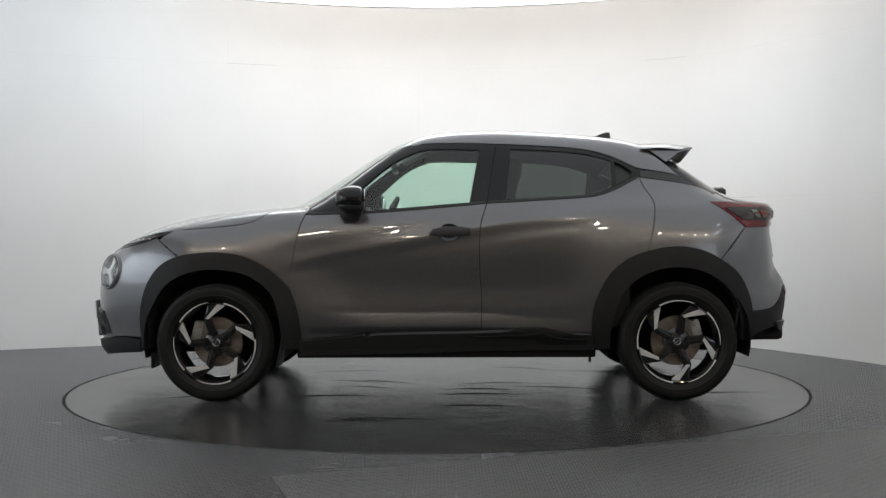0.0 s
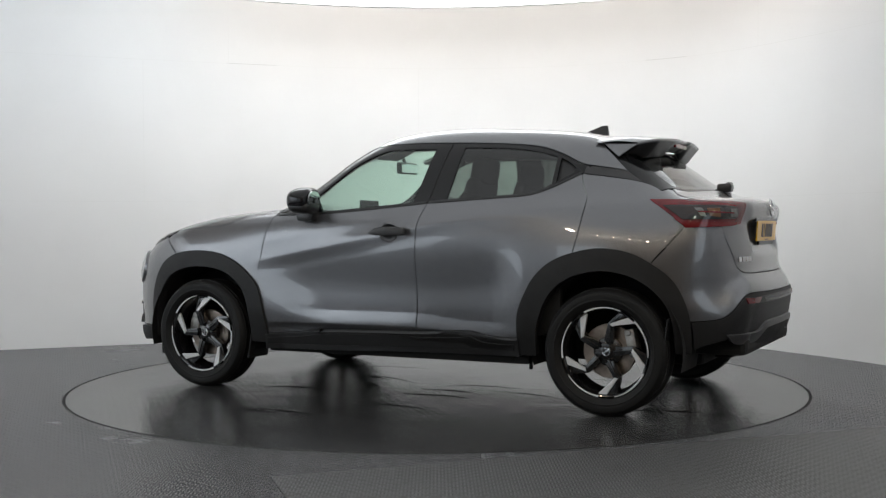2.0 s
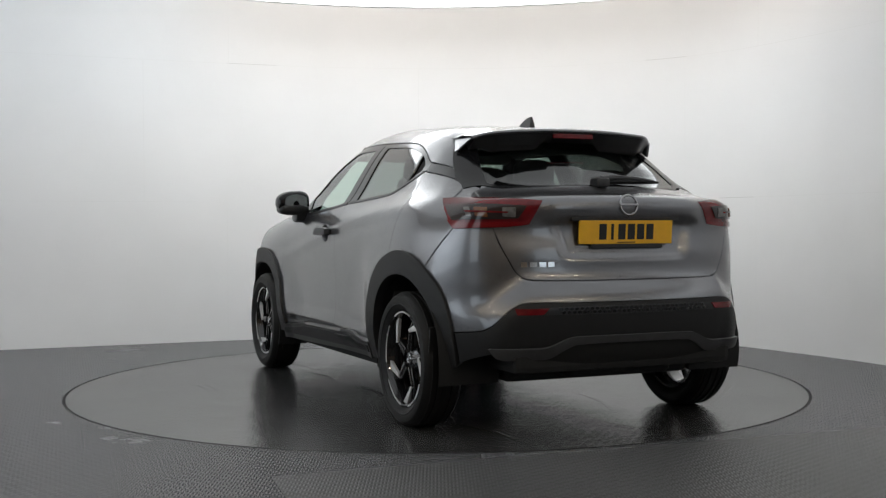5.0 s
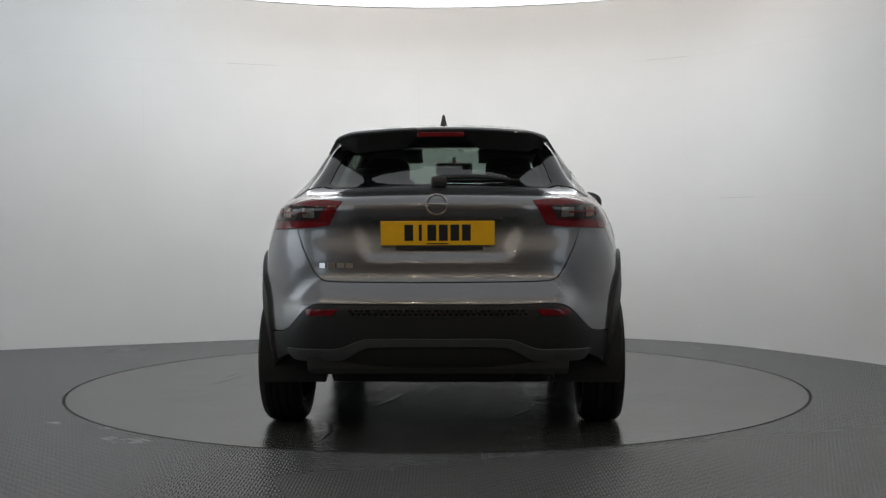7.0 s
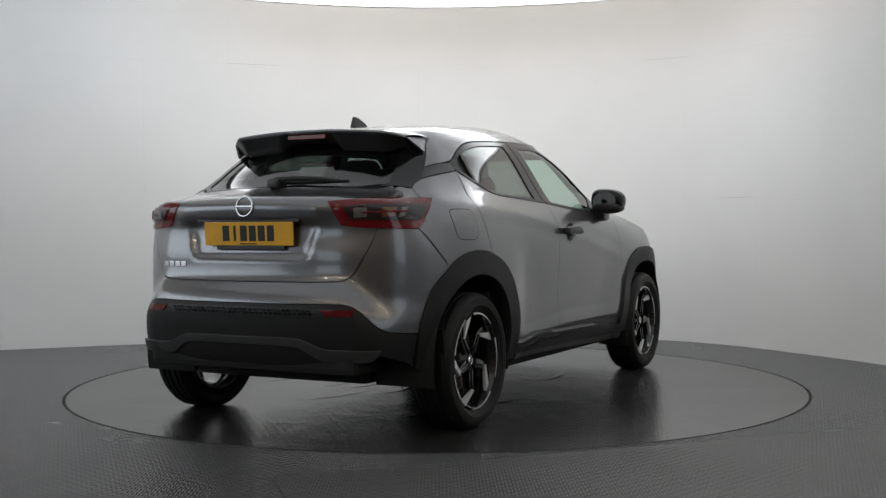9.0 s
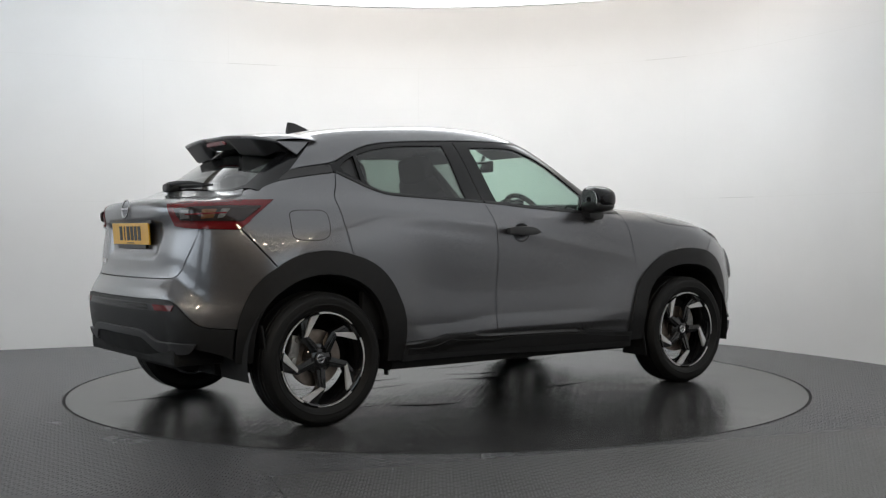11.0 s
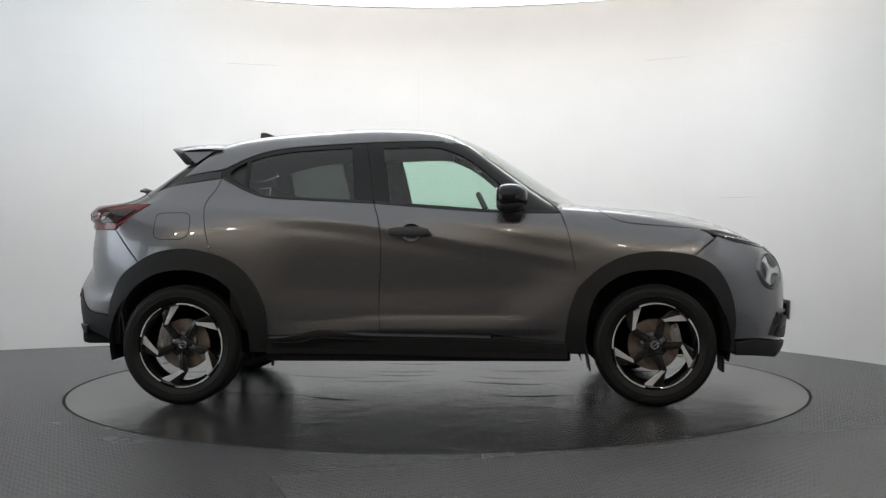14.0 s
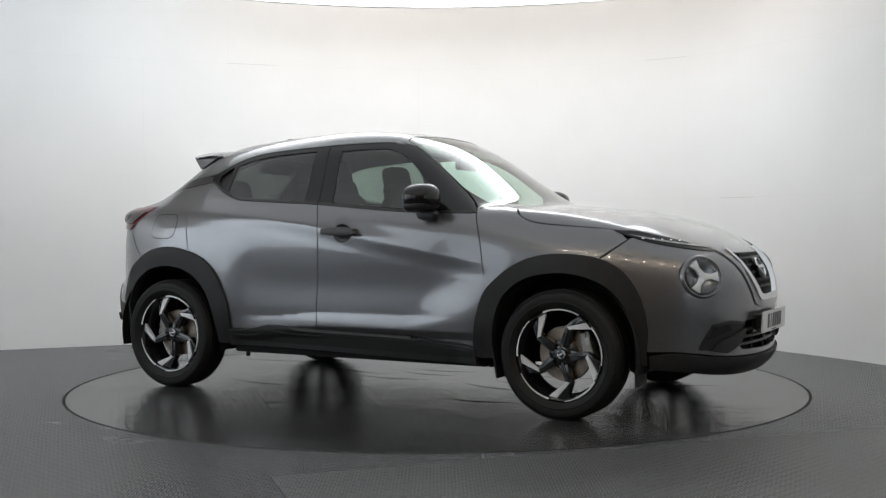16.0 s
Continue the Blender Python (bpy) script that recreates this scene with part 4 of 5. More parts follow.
def rear_lamps():
    for sg in (1, -1):
        k = np.array([1, sg, 1])
        out = cat(on("s", (-1.526, 1.128)), on("b", (0.735, 1.128), (0.661, 1.124), (0.55, 1.117), (0.437, 1.108), (0.50, 1.000), (0.58, 0.990), (0.669, 0.986)), on("s", (-1.722, 0.981)))
        lens = panel("tail_lamp", out * k, "b", RED, car, "red and smoked wrap-around tail lamp", off=0.004, step=0.02, flange=0.03, inset=0.0, mirror=False, corner=25)[0]
        low = cat(on("b", (0.765, 1.016), (0.745, 1.012), (0.669, 1.012), (0.52, 1.014), (0.50, 1.000), (0.58, 0.990), (0.669, 0.986)), on("s", (-1.722, 0.981), (-1.66, 1.025)))
        panel("lower_lens", low * k, "b", DARK_RED, lens, "dark red lower lens", off=0.009, step=0.015, flange=0.006, inset=0.002, mirror=False, corner=25)
        mid = cat(on("s", (-1.60, 1.092)), on("b", (0.742, 1.092), (0.661, 1.090), (0.56, 1.086), (0.515, 1.083), (0.552, 1.030), (0.62, 1.027), (0.70, 1.025)), on("s", (-1.705, 1.022)))
        panel("smoked_lens", mid * k, "b", SMOKE, lens, "smoked clear inner lens", off=0.011, step=0.015, flange=0.008, inset=0.0, mirror=False, corner=25)
        for nm, mt, a, b in (("reversing_lens", REVERSE, 0.565, 0.620), ("indicator_lens", AMBER, 0.675, 0.715), ("inner_lens", REVERSE, 0.726, 0.740)):
            q = on("b", (a, 1.076), (b, 1.076), (b, 1.040), (a, 1.036))
            panel(nm, q * k, "b", mt, lens, off=0.0150, step=0.015, flange=0.005, inset=0.0, mirror=False)
        rib = on("b", (0.742, 1.062), (0.60, 1.060), (0.60, 1.055), (0.742, 1.056))
        panel("lens_rib", rib * k, "b", RED, lens, off=0.0165, step=0.015, flange=0.006, inset=0.0, mirror=False)
        # low reflectors
        q = on("b", (0.598, 0.614), (0.45, 0.617), (0.475, 0.590), (0.590, 0.588))
        panel("rear_reflector", q * k, "b", RED, car, "red low reflector", off=0.010, step=0.02, flange=0.01, inset=0.0, mirror=False)


def rear_trim():
    band = on("b", (0.0, 0.622), (0.44, 0.620), (0.465, 0.588), (0.0, 0.586))
    panel("bumper_grille", band, "b", SATIN_BLACK, car, "black honeycomb-textured strip", off=0.006, step=0.03, full=True, inset=0.0)
    # honeycomb relief on the strip
    verts, faces = [], []
    r = 0.011
    for row, z in enumerate((0.597, 0.612)):
        y = -0.40 + (row % 2) * 0.013
        while y <= 0.40:
            ring = on("b", *[(y + 0.9 * r * math.cos(math.pi * (i + 0.5) / 3), z + 0.62 * r * math.sin(math.pi * (i + 0.5) / 3)) for i in range(6)])
            b = len(verts)
            verts += [p + np.array([-0.0095, 0, 0]) for p in ring]
            faces.append(tuple(range(b, b + 6)))
            y += 0.026
    mesh_object("honeycomb_studs", verts, faces, GLOSS_BLACK, car, smooth=False)
    top = on("b", (0.0, 0.486), (0.316, 0.484), (0.36, 0.474), (0.45, 0.440), (0.56, 0.436), (0.69, 0.434))
    bot = on("b", (0.655, 0.392), (0.55, 0.390), (0.435, 0.392), (0.36, 0.430), (0.305, 0.450), (0.0, 0.454))
    panel("skid_trim", cat(top, bot), "b", DARK_SILVER, car, "dark silver skid plate strip", off=0.020, step=0.02, full=True, flange=0.03, inset=0.0, corner=60)
    # diffuser; its dark outer ends paint in the shade of the downward-facing bumper
    low = cat(on("b", (0.0, 0.452), (0.305, 0.448), (0.36, 0.428), (0.435, 0.389), (0.545, 0.387), (0.57, 0.393), (0.515, 0.370), (0.42, 0.356), (0.0, 0.361)))
    panel("diffuser", low, "b", DEEP, car, "dark lower diffuser, with shade painted out to its ends", off=0.010, step=0.03, full=True, inset=0.0)
    # plate recess lip, plate and its marks
    part("plate_lamp_bar", box((0.03, 0.60, 0.022), (-1.966, 0, 1.024), 0.006), SATIN_BLACK, car)
    plate = part("number_plate", box((0.008, 0.521, 0.112), (0, 0, 0), 0.003), YELLOW, car, "yellow rear plate", at=pose(-1.974, -0.002, 0.962, 0, -4, 0))
    glyphs(plate, -0.0045, -1)
    part("plate_holder", box((0.014, 0.40, 0.03), (-1.966, -0.01, 0.900), 0.004), SATIN_BLACK, car)
    # emblem ring with a bar
    em = lathe([(0.040, 0.0), (0.044, 0.005), (0.049, 0.005), (0.052, 0.0)], 40, "Z", True)
    ring = part("emblem", em, BADGE, car, "chrome ring emblem", smooth=True, at=frame_at(on("b", (0.0, 1.090))[0]) @ pose(0, 0, 0.002))
    part("emblem_bar", box((0.104, 0.011, 0.006), (0, 0, 0.005), 0.002), BADGE, ring)
    # lettering as plain bars
    for i, (y, w) in enumerate(((0.53, 0.030), (0.487, 0.036), (0.443, 0.036), (0.402, 0.034))):
        part("badge_bar", box((w, 0.026, 0.005), (0, 0, 0.002), 0.0015), CHROME, car, "chrome badge letter", at=frame_at(on("b", (y, 0.814))[0]))
    # wiper
    hub = part("rear_wiper", box((0.085, 0.075, 0.05), (-1.745, 0.0, 1.206), 0.02, segments=3), SATIN_BLACK, car, "black rear wiper", smooth=True)
    arm = tube([(-1.762, 0.005, 1.222), (-1.754, -0.10, 1.230), (-1.733, -0.22, 1.228), (-1.712, -0.34, 1.216)], [0.016, 0.013, 0.011, 0.008], 8)
    part("wiper_arm", arm, SATIN_BLACK, hub, smooth=True)
    blade = tube([(-1.715, 0.0, 1.209), (-1.705, -0.13, 1.211), (-1.70, -0.26, 1.212), (-1.685, -0.385, 1.212)], [0.009, 0.011, 0.011, 0.006], 6)
    part("wiper_blade", blade, RUBBER, hub, smooth=True)


def glyphs(plate, x, sg):
    for i in range(6):
        y = sg * (-0.131 + i * 0.0525)
        part("plate_mark", box((0.002, 0.040 if i != 1 else 0.014, 0.074), (x, y, 0.002), 0.0006), INK, plate)
    part("plate_line", box((0.002, 0.10, 0.005), (x, 0, -0.048), 0.0005), INK, plate)


def spoiler():
    # loft of sections across the car: painted top, black blade below
    ys = np.linspace(-0.53, 0.53, 81)
    top_v, top_f, low_v, low_f, low_n = [], [], [], [], 0

    def tip(y):
        a = abs(y)
        return -1.515 + 0.16 * a * a + 2.2 * max(0, a - 0.42) ** 1.5 + (0.018 if a < 0.115 else 0)

    for y in ys:
        a = abs(y)
        root = on("t", (-1.185 + 0.10 * a * a, y))[0]
        tx = tip(y)
        tz = 1.484 - 0.10 * a * a - 1.6 * max(0, a - 0.44) ** 2
        sec = []
        for s in np.linspace(0, 1, 7):
            x = root[0] + (tx - root[0]) * s
            z = root[2] + (tz - root[2]) * s + 0.010 * math.sin(math.pi * s)
            sec.append((x, y, z + 0.002))
        top_v += sec + [(tx - 0.004, y, tz - 0.007), (tx + 0.006, y, tz - 0.016)]
        notch = 1 - float(step01(np.array(0.135), np.array(0.20), np.array(a)))
        deep = 0.098 - 0.031 * float(step01(np.array(0.42), np.array(0.50), np.array(a)))
        bz = tz - (deep * (1 - notch) + 0.060 * notch)
        bx = tx + 0.075
        gx = -1.30 - 0.02
        gz = float(top_height(np.array([gx]), np.array([y]))[0]) - 0.02
        if a > 0.528:
            continue
        low_n += 1
        u, v = (tx + 0.004, tz - 0.012), (bx, bz)
        low_v += [(u[0] + (v[0] - u[0]) * s, y, u[1] + (v[1] - u[1]) * s) for s in (0, 0.3, 0.6, 0.9)]
        low_v += [(bx + 0.010, y, bz - 0.001), (bx + 0.02, y, bz + 0.006), (bx + 0.03, y, bz + 0.025), (bx + 0.045, y, tz - 0.02)]
    n1, n2 = 9, 8
    for i in range(len(ys) - 1):
        for j in range(n1 - 1):
            top_f.append((i * n1 + j, i * n1 + j + 1, (i + 1) * n1 + j + 1, (i + 1) * n1 + j))
    for i in range(low_n - 1):
        for j in range(n2 - 1):
            low_f.append((i * n2 + j, i * n2 + j + 1, (i + 1) * n2 + j + 1, (i + 1) * n2 + j))
    for i in (0, low_n - 1):
        low_f.append(tuple(range(i * n2, i * n2 + n2)))
    sp = mesh_object("rear_spoiler", top_v, top_f, PAINT, car, "grey roof spoiler with a black underside", sharp=40)
    mesh_object("spoiler_blade", low_v, low_f, SATIN_BLACK, sp, "black lower blade", sharp=50)
    x = tip(0.0)
    part("brake_light", box((0.012, 0.235, 0.024), (x + 0.012, 0, 1.452), 0.004), RED, sp, "red high brake light")
    # side fins closing the spoiler to the pillars
    last = (len(ys) - 1) * n1
    a, t = np.array(top_v[last]), np.array(top_v[last + 7])
    b, c = on("s", (-1.303, 1.366), (-1.212, 1.436))
    for sg in (1, -1):
        k = np.array([1, sg, 1])
        o = np.array([0, 0.014, 0])
        lift_by = np.array([0, 0.016, 0.004])
        outer = [a + lift_by, t + lift_by * 0.3, b + lift_by * 0.8, c + lift_by]
        vs = [p * k for p in outer] + [(p - o) * k for p in outer]
        mesh_object("spoiler_fin", vs, [(0, 1, 2, 3), (7, 6, 5, 4), (0, 4, 5, 1), (1, 5, 6, 2), (2, 6, 7, 3), (3, 7, 4, 0)], PAINT, sp, smooth=False)


def aerial():
    bm = bmesh.new()
    side = [(-0.885, 1.540), (-0.93, 1.562), (-0.985, 1.582), (-1.008, 1.592), (-1.046, 1.594), (-1.050, 1.560), (-1.052, 1.530)]
    n = len(side)
    halves = [0.004, 0.010, 0.008, 0.005, 0.005, 0.012, 0.020]
    a = [bm.verts.new((x, w, z)) for (x, z), w in zip(side, halves)]
    b = [bm.verts.new((x, -w, z)) for (x, z), w in zip(side, halves)]
    bm.faces.new(a)
    bm.faces.new(b[::-1])
    for i in range(n):
        bm.faces.new((a[i], b[i], b[(i + 1) % n], a[(i + 1) % n]))
    bmesh.ops.bevel(bm, geom=bm.edges[:], offset=0.0025, segments=2, affect="EDGES")
    part("roof_aerial", bm, SATIN_BLACK, car, "black shark-fin aerial", smooth=True, sharp=50)


def door_fittings():
    for sg in (1, -1):
        # handle in two ends over a scooped cup
        p = on("s", (-0.028, 0.966))[0]
        m = Matrix.Diagonal((1, sg, 1, 1))
        grip = prism([(0.098, 0.957), (0.05, 0.984), (0.01, 0.993), (-0.10, 0.991), (-0.142, 0.985), (-0.145, 0.950), (-0.10, 0.947), (-0.02, 0.943), (0.05, 0.944)], p[1] + 0.016, p[1] + 0.050, "Y", 0.008)
        bmesh.ops.transform(grip, matrix=m, verts=grip.verts)
        h = part("door_handle", grip, HANDLE, car, "black pull door handle", smooth=True)
        cup = bmesh.new()
        bmesh.ops.create_uvsphere(cup, u_segments=24, v_segments=10, radius=1)
        bmesh.ops.delete(cup, geom=[v for v in cup.verts if v.co.y > 0.1], context="VERTS")
        bmesh.ops.scale(cup, vec=(0.062, 0.034, 0.054), verts=cup.verts)
        bmesh.ops.translate(cup, vec=(-0.022, p[1], 0.956), verts=cup.verts)
        bmesh.ops.transform(cup, matrix=m, verts=cup.verts)
        part("handle_cup", cup, PAINT, h, "grey scooped cup", smooth=True)
        for fx in (0.06, -0.115):
            foot = box((0.03, 0.03, 0.03), (fx, p[1] + 0.008, 0.967), 0.004)
            bmesh.ops.transform(foot, matrix=m, verts=foot.verts)
            part("handle_foot", foot, SATIN_BLACK, h)
        # mirror: rounded shell, glass and stalk
        bm = bmesh.new()
        bmesh.ops.create_uvsphere(bm, u_segments=32, v_segments=20, radius=1)
        for v in bm.verts:
            x, y, z = v.co
            sx = 0.120 if x > 0 else 0.042
            ex = 0.74
            v.co = (math.copysign(abs(x) ** 0.8, x) * sx, math.copysign(abs(y) ** ex, y) * 0.108, math.copysign(abs(z) ** ex, z) * (0.078 - 0.014 * y))
        bmesh.ops.transform(bm, matrix=m @ pose(0.502, 0.900, 1.148, 0, -4, 8), verts=bm.verts)
        shell = part("door_mirror", bm, GLOSS_BLACK, car, "gloss black door mirror", smooth=True, sharp=60)
        gl = prism([(0.080 * math.cos(a) * (1 if abs(math.cos(a)) < 0.8 else 0.97), 0.060 * math.copysign(abs(math.sin(a)) ** 0.7, math.sin(a))) for a in np.linspace(0, 2 * math.pi, 28, endpoint=False)], -0.0415, -0.0385, "X")
        bmesh.ops.transform(gl, matrix=m @ pose(0.502, 0.900, 1.148, 0, -4, 8), verts=gl.verts)
        part("mirror_glass", gl, MIRROR, shell, "mirror glass")
        low = bmesh.new()
        bmesh.ops.create_uvsphere(low, u_segments=24, v_segments=12, radius=1)
        for v in low.verts:
            x, y, z = v.co
            v.co = (math.copysign(abs(x) ** 0.8, x) * (0.112 if x > 0 else 0.044), math.copysign(abs(y) ** 0.6, y) * 0.102, math.copysign(abs(z) ** 0.7, z) * 0.040)
        bmesh.ops.transform(low, matrix=m @ pose(0.500, 0.898, 1.110, 0, -4, 8), verts=low.verts)
        part("lower_shell", low, SATIN_BLACK, shell, "satin black lower shell", smooth=True)
        stalk = prism([(0.585, 1.032), (0.60, 1.062), (0.57, 1.085), (0.47, 1.085), (0.49, 1.035), (0.53, 1.024)], 0.775, 0.885, "Y", 0.010)
        bmesh.ops.transform(stalk, matrix=m, verts=stalk.verts)
        part("mirror_foot", stalk, SATIN_BLACK, shell, smooth=True)
    # belt seals under the side windows
    panel("belt_seal", cat(on("s", (0.78, 1.064), (0.457, 1.070), (0.10, 1.095), (-0.230, 1.124)), on("s", (-0.230, 1.137), (0.10, 1.108), (0.457, 1.083), (0.78, 1.077))), "s", SATIN_BLACK, car, off=0.004, step=0.03, inset=0.0, corner=60)
    panel("belt_seal", cat(on("s", (-0.246, 1.125), (-0.55, 1.142), (-0.826, 1.159), (-0.892, 1.171), (-0.99, 1.207), (-1.06, 1.242), (-1.125, 1.275)), on("s", (-1.115, 1.283), (-1.06, 1.253), (-0.99, 1.219), (-0.892, 1.183), (-0.826, 1.171), (-0.55, 1.154), (-0.246, 1.137))), "s", SATIN_BLACK, car, off=0.004, step=0.03, inset=0.0, corner=60)
    # sill step line
    panel("sill_moulding", on("s", (0.82, 0.330), (0.60, 0.345), (0.41, 0.366), (-0.20, 0.382), (-0.54, 0.393), (-0.64, 0.374), (-0.81, 0.364), (-0.81, 0.325), (0.82, 0.296)), "s", CLAD, car, off=0.032, step=0.03, flange=0.01, inset=0.0)
    # fuel flap on the right wing
    flap = on("s", (-1.474, 1.046), (-1.468, 1.064), (-1.442, 1.076), (-1.37, 1.078), (-1.296, 1.076), (-1.273, 1.060), (-1.267, 1.03), (-1.270, 0.975), (-1.280, 0.948), (-1.315, 0.928), (-1.37, 0.926), (-1.437, 0.928), (-1.468, 0.940), (-1.477, 0.965)) * np.array([1, -1, 1])
    right_panel("fuel_flap_gap", flap, GAP, 0.0006, 0.0)
    right_panel("fuel_flap", flap, PAINT, 0.0016, 0.004)


def right_panel(name, pts, mat, off, inset):
    left = pts * np.array([1, -1, 1])
    obs = panel(name, left, "s", mat, car, off=off, step=0.022, inset=inset, flange=0.001, corner=60)
    me = obs[0].data
    bpy.data.objects.remove(obs[0])
    bpy.data.meshes.remove(me)


def front_face():
    # dark depth behind the openings
    part("engine_bay", box((0.65, 1.00, 0.46), (1.60, 0, 0.54), 0.04), DEEP, car)
    # mesh of six-sided cells behind the frame
    bm = bmesh.new()
    s = 0.025
    dz = s * 1.5
    row, z = 0, 0.610
    seen = set()
    while z < 0.90:
        y = -0.34 + (row % 2) * s * math.sqrt(3) / 2 * 1.25
        while y < 0.34:
            wide = 0.17 + 0.14 * (z - 0.60) / 0.28
            if abs(y) < wide:
                ring = [(y + 1.22 * s * math.cos(math.pi * (i + 0.5) / 3), z + s * math.sin(math.pi * (i + 0.5) / 3)) for i in range(6)]
                for i in range(6):
                    a, b = ring[i], ring[(i + 1) % 6]
                    key = tuple(sorted(((round(a[0], 3), round(a[1], 3)), (round(b[0], 3), round(b[1], 3)))))
                    if key not in seen:
                        seen.add(key)
            y += s * math.sqrt(3) * 1.25
        z += dz
        row += 1
    keys = sorted(seen)
    pa, pb = on("f", *[k[0] for k in keys]), on("f", *[k[1] for k in keys])
    for a, b in zip(pa, pb):
        a, b = Vector(a) - Vector((0.012, 0, 0)), Vector(b) - Vector((0.012, 0, 0))
        d = (b - a).normalized()
        u = d.cross(Vector((1, 0, 0))).normalized() * 0.0035
        w = Vector((0.012, 0, 0))
        vs = [bm.verts.new(q) for q in (a + u, a - u, b - u, b + u, a + u - w, a - u - w, b - u - w, b + u - w)]
        for f in ((0, 1, 2, 3), (0, 3, 7, 4), (1, 5, 6, 2)):
            bm.faces.new([vs[i] for i in f])
    g = part("grille_mesh", bm, GLOSS_BLACK, car, "black honeycomb grille")
    em = lathe([(0.0005, 0.0), (0.04, 0.004), (0.058, 0.004), (0.062, 0.0), (0.062, -0.01)], 40, "Z")
    e = part("front_emblem", em, GLOSS_BLACK, car, "dark round front emblem", smooth=True, at=frame_at(on("f", (0.0, 0.765))[0]) @ pose(0, 0, 0.004))
    rg = lathe([(0.044, 0.004), (0.047, 0.010), (0.052, 0.010), (0.055, 0.004)], 40, "Z", True)
    part("emblem_ring", rg, CHROME, e, smooth=True)
    part("emblem_bar", box((0.126, 0.018, 0.006), (0, 0, 0.008), 0.002), CHROME, e)
    # V-shaped chrome frame and its dark outer band
    inn = on("f", (0.0, 0.628), (0.145, 0.630), (0.185, 0.668), (0.240, 0.745), (0.275, 0.810), (0.295, 0.872))
    mid = on("f", (0.325, 0.868), (0.302, 0.800), (0.270, 0.725), (0.215, 0.640), (0.165, 0.602), (0.0, 0.600))
    panel("grille_chrome", cat(inn, mid), "f", CHROME, car, "bright chrome V-shaped grille frame", off=0.014, step=0.02, full=True, flange=0.03, inset=0.0, corner=60)
    out = on("f", (0.420, 0.862), (0.365, 0.800), (0.325, 0.730), (0.275, 0.640), (0.235, 0.585), (0.15, 0.562), (0.0, 0.560))
    panel("grille_band", cat(rev(mid), out), "f", PAINT, car, "dark grey band beside the grille", off=0.007, step=0.02, full=True, flange=0.02, inset=0.0, corner=60)
    # lower grille bars and mouth
    for z in (0.378, 0.415, 0.452):
        ps = on("f", *[(y, z) for y in np.linspace(-0.40, 0.40, 17)]) - np.array([0.02, 0, 0])
        part("lower_grille_bar", tube(ps, 0.009, 6), SATIN_BLACK, car, smooth=True)
    for y in (-0.2, 0.0, 0.2):
        ps = on("f", *[(y, z) for z in np.linspace(0.345, 0.50, 6)]) - np.array([0.022, 0, 0])
        part("lower_grille_post", tube(ps, 0.010, 6), SATIN_BLACK, car, smooth=True)
    # side intakes
    fog = on("f", (0.655, 0.372), (0.640, 0.420), (0.605, 0.492), (0.50, 0.506), (0.375, 0.495), (0.37, 0.440), (0.43, 0.405), (0.52, 0.362))
    panel("bumper_intake", fog, "f", CLAD, car, "black angular side intake", off=0.004, step=0.022, flange=0.02, inset=0.0, corner=25)
    ledge = on("f", (0.625, 0.420), (0.595, 0.482), (0.50, 0.490), (0.48, 0.462), (0.56, 0.440))
    panel("intake_slot", ledge, "f", DEEP, car, off=0.0055, step=0.022, flange=0.002, inset=0.0, corner=25)
    brow = on("f", (0.61, 0.497), (0.50, 0.511), (0.375, 0.500), (0.375, 0.486), (0.50, 0.497), (0.60, 0.485))
    panel("intake_brow", brow, "f", SATIN_BLACK, car, off=0.012, step=0.02, flange=0.02, inset=0.0, corner=25)
    wing = on("f", (0.605, 0.362), (0.565, 0.405), (0.45, 0.437), (0.365, 0.464), (0.385, 0.420), (0.45, 0.376), (0.52, 0.348))
    panel("intake_wing", wing, "f", CLAD, car, "dark grey slanting blade", off=0.024, step=0.02, flange=0.03, inset=0.0, corner=25)
    # number plate with its mount
    mount = part("front_plate_mount", box((0.05, 0.40, 0.08), (2.165, 0, 0.485), 0.01), SATIN_BLACK, car)
    plate = part("front_number_plate", box((0.008, 0.521, 0.112), (0, 0, 0), 0.003), WHITE_PLATE, car, "white front plate", at=pose(2.196, 0.0, 0.485, 0, 3, 0))
    glyphs(plate, 0.0045, 1)
    # long thin day lamps below the bonnet's edge
    for sg in (1, -1):
        k = np.array([1, sg, 1])
        top = on("t", (2.00, 0.40), (1.945, 0.50), (1.86, 0.602), (1.76, 0.688), (1.66, 0.742), (1.58, 0.775))
        low = on("f", (0.776, 0.948), (0.762, 0.930), (0.737, 0.908), (0.70, 0.893), (0.62, 0.875), (0.50, 0.862), (0.40, 0.858))
        lamp = panel("day_lamp", cat(top, low) * k, "f", GLOSS_BLACK, car, "slim dark day-running lamp with bright strip", off=0.004, step=0.02, flange=0.02, inset=0.0, mirror=False, corner=50)[0]
        a = on("f", (0.765, 0.945), (0.735, 0.923), (0.69, 0.907), (0.60, 0.890), (0.42, 0.872), (0.42, 0.880), (0.60, 0.899), (0.69, 0.917), (0.735, 0.932))
        panel("light_strip", a * k, "f", WHITE_LENS, lamp, "clear light strip", off=0.0075, step=0.02, flange=0.003, inset=0.0, mirror=False, corner=50)
        for i, y in enumerate((0.745, 0.715, 0.685, 0.65, 0.61)):
            q = on("f", (y, 0.905 + 0.10 * (y - 0.55)))[0]
            part("lamp_bead", box((0.014, 0.008, 0.006), (0, 0, 0.005), 0.002), CHROME, lamp, at=Matrix.Diagonal((1, sg, 1, 1)) @ frame_at(q))
        head_lamp(sg)


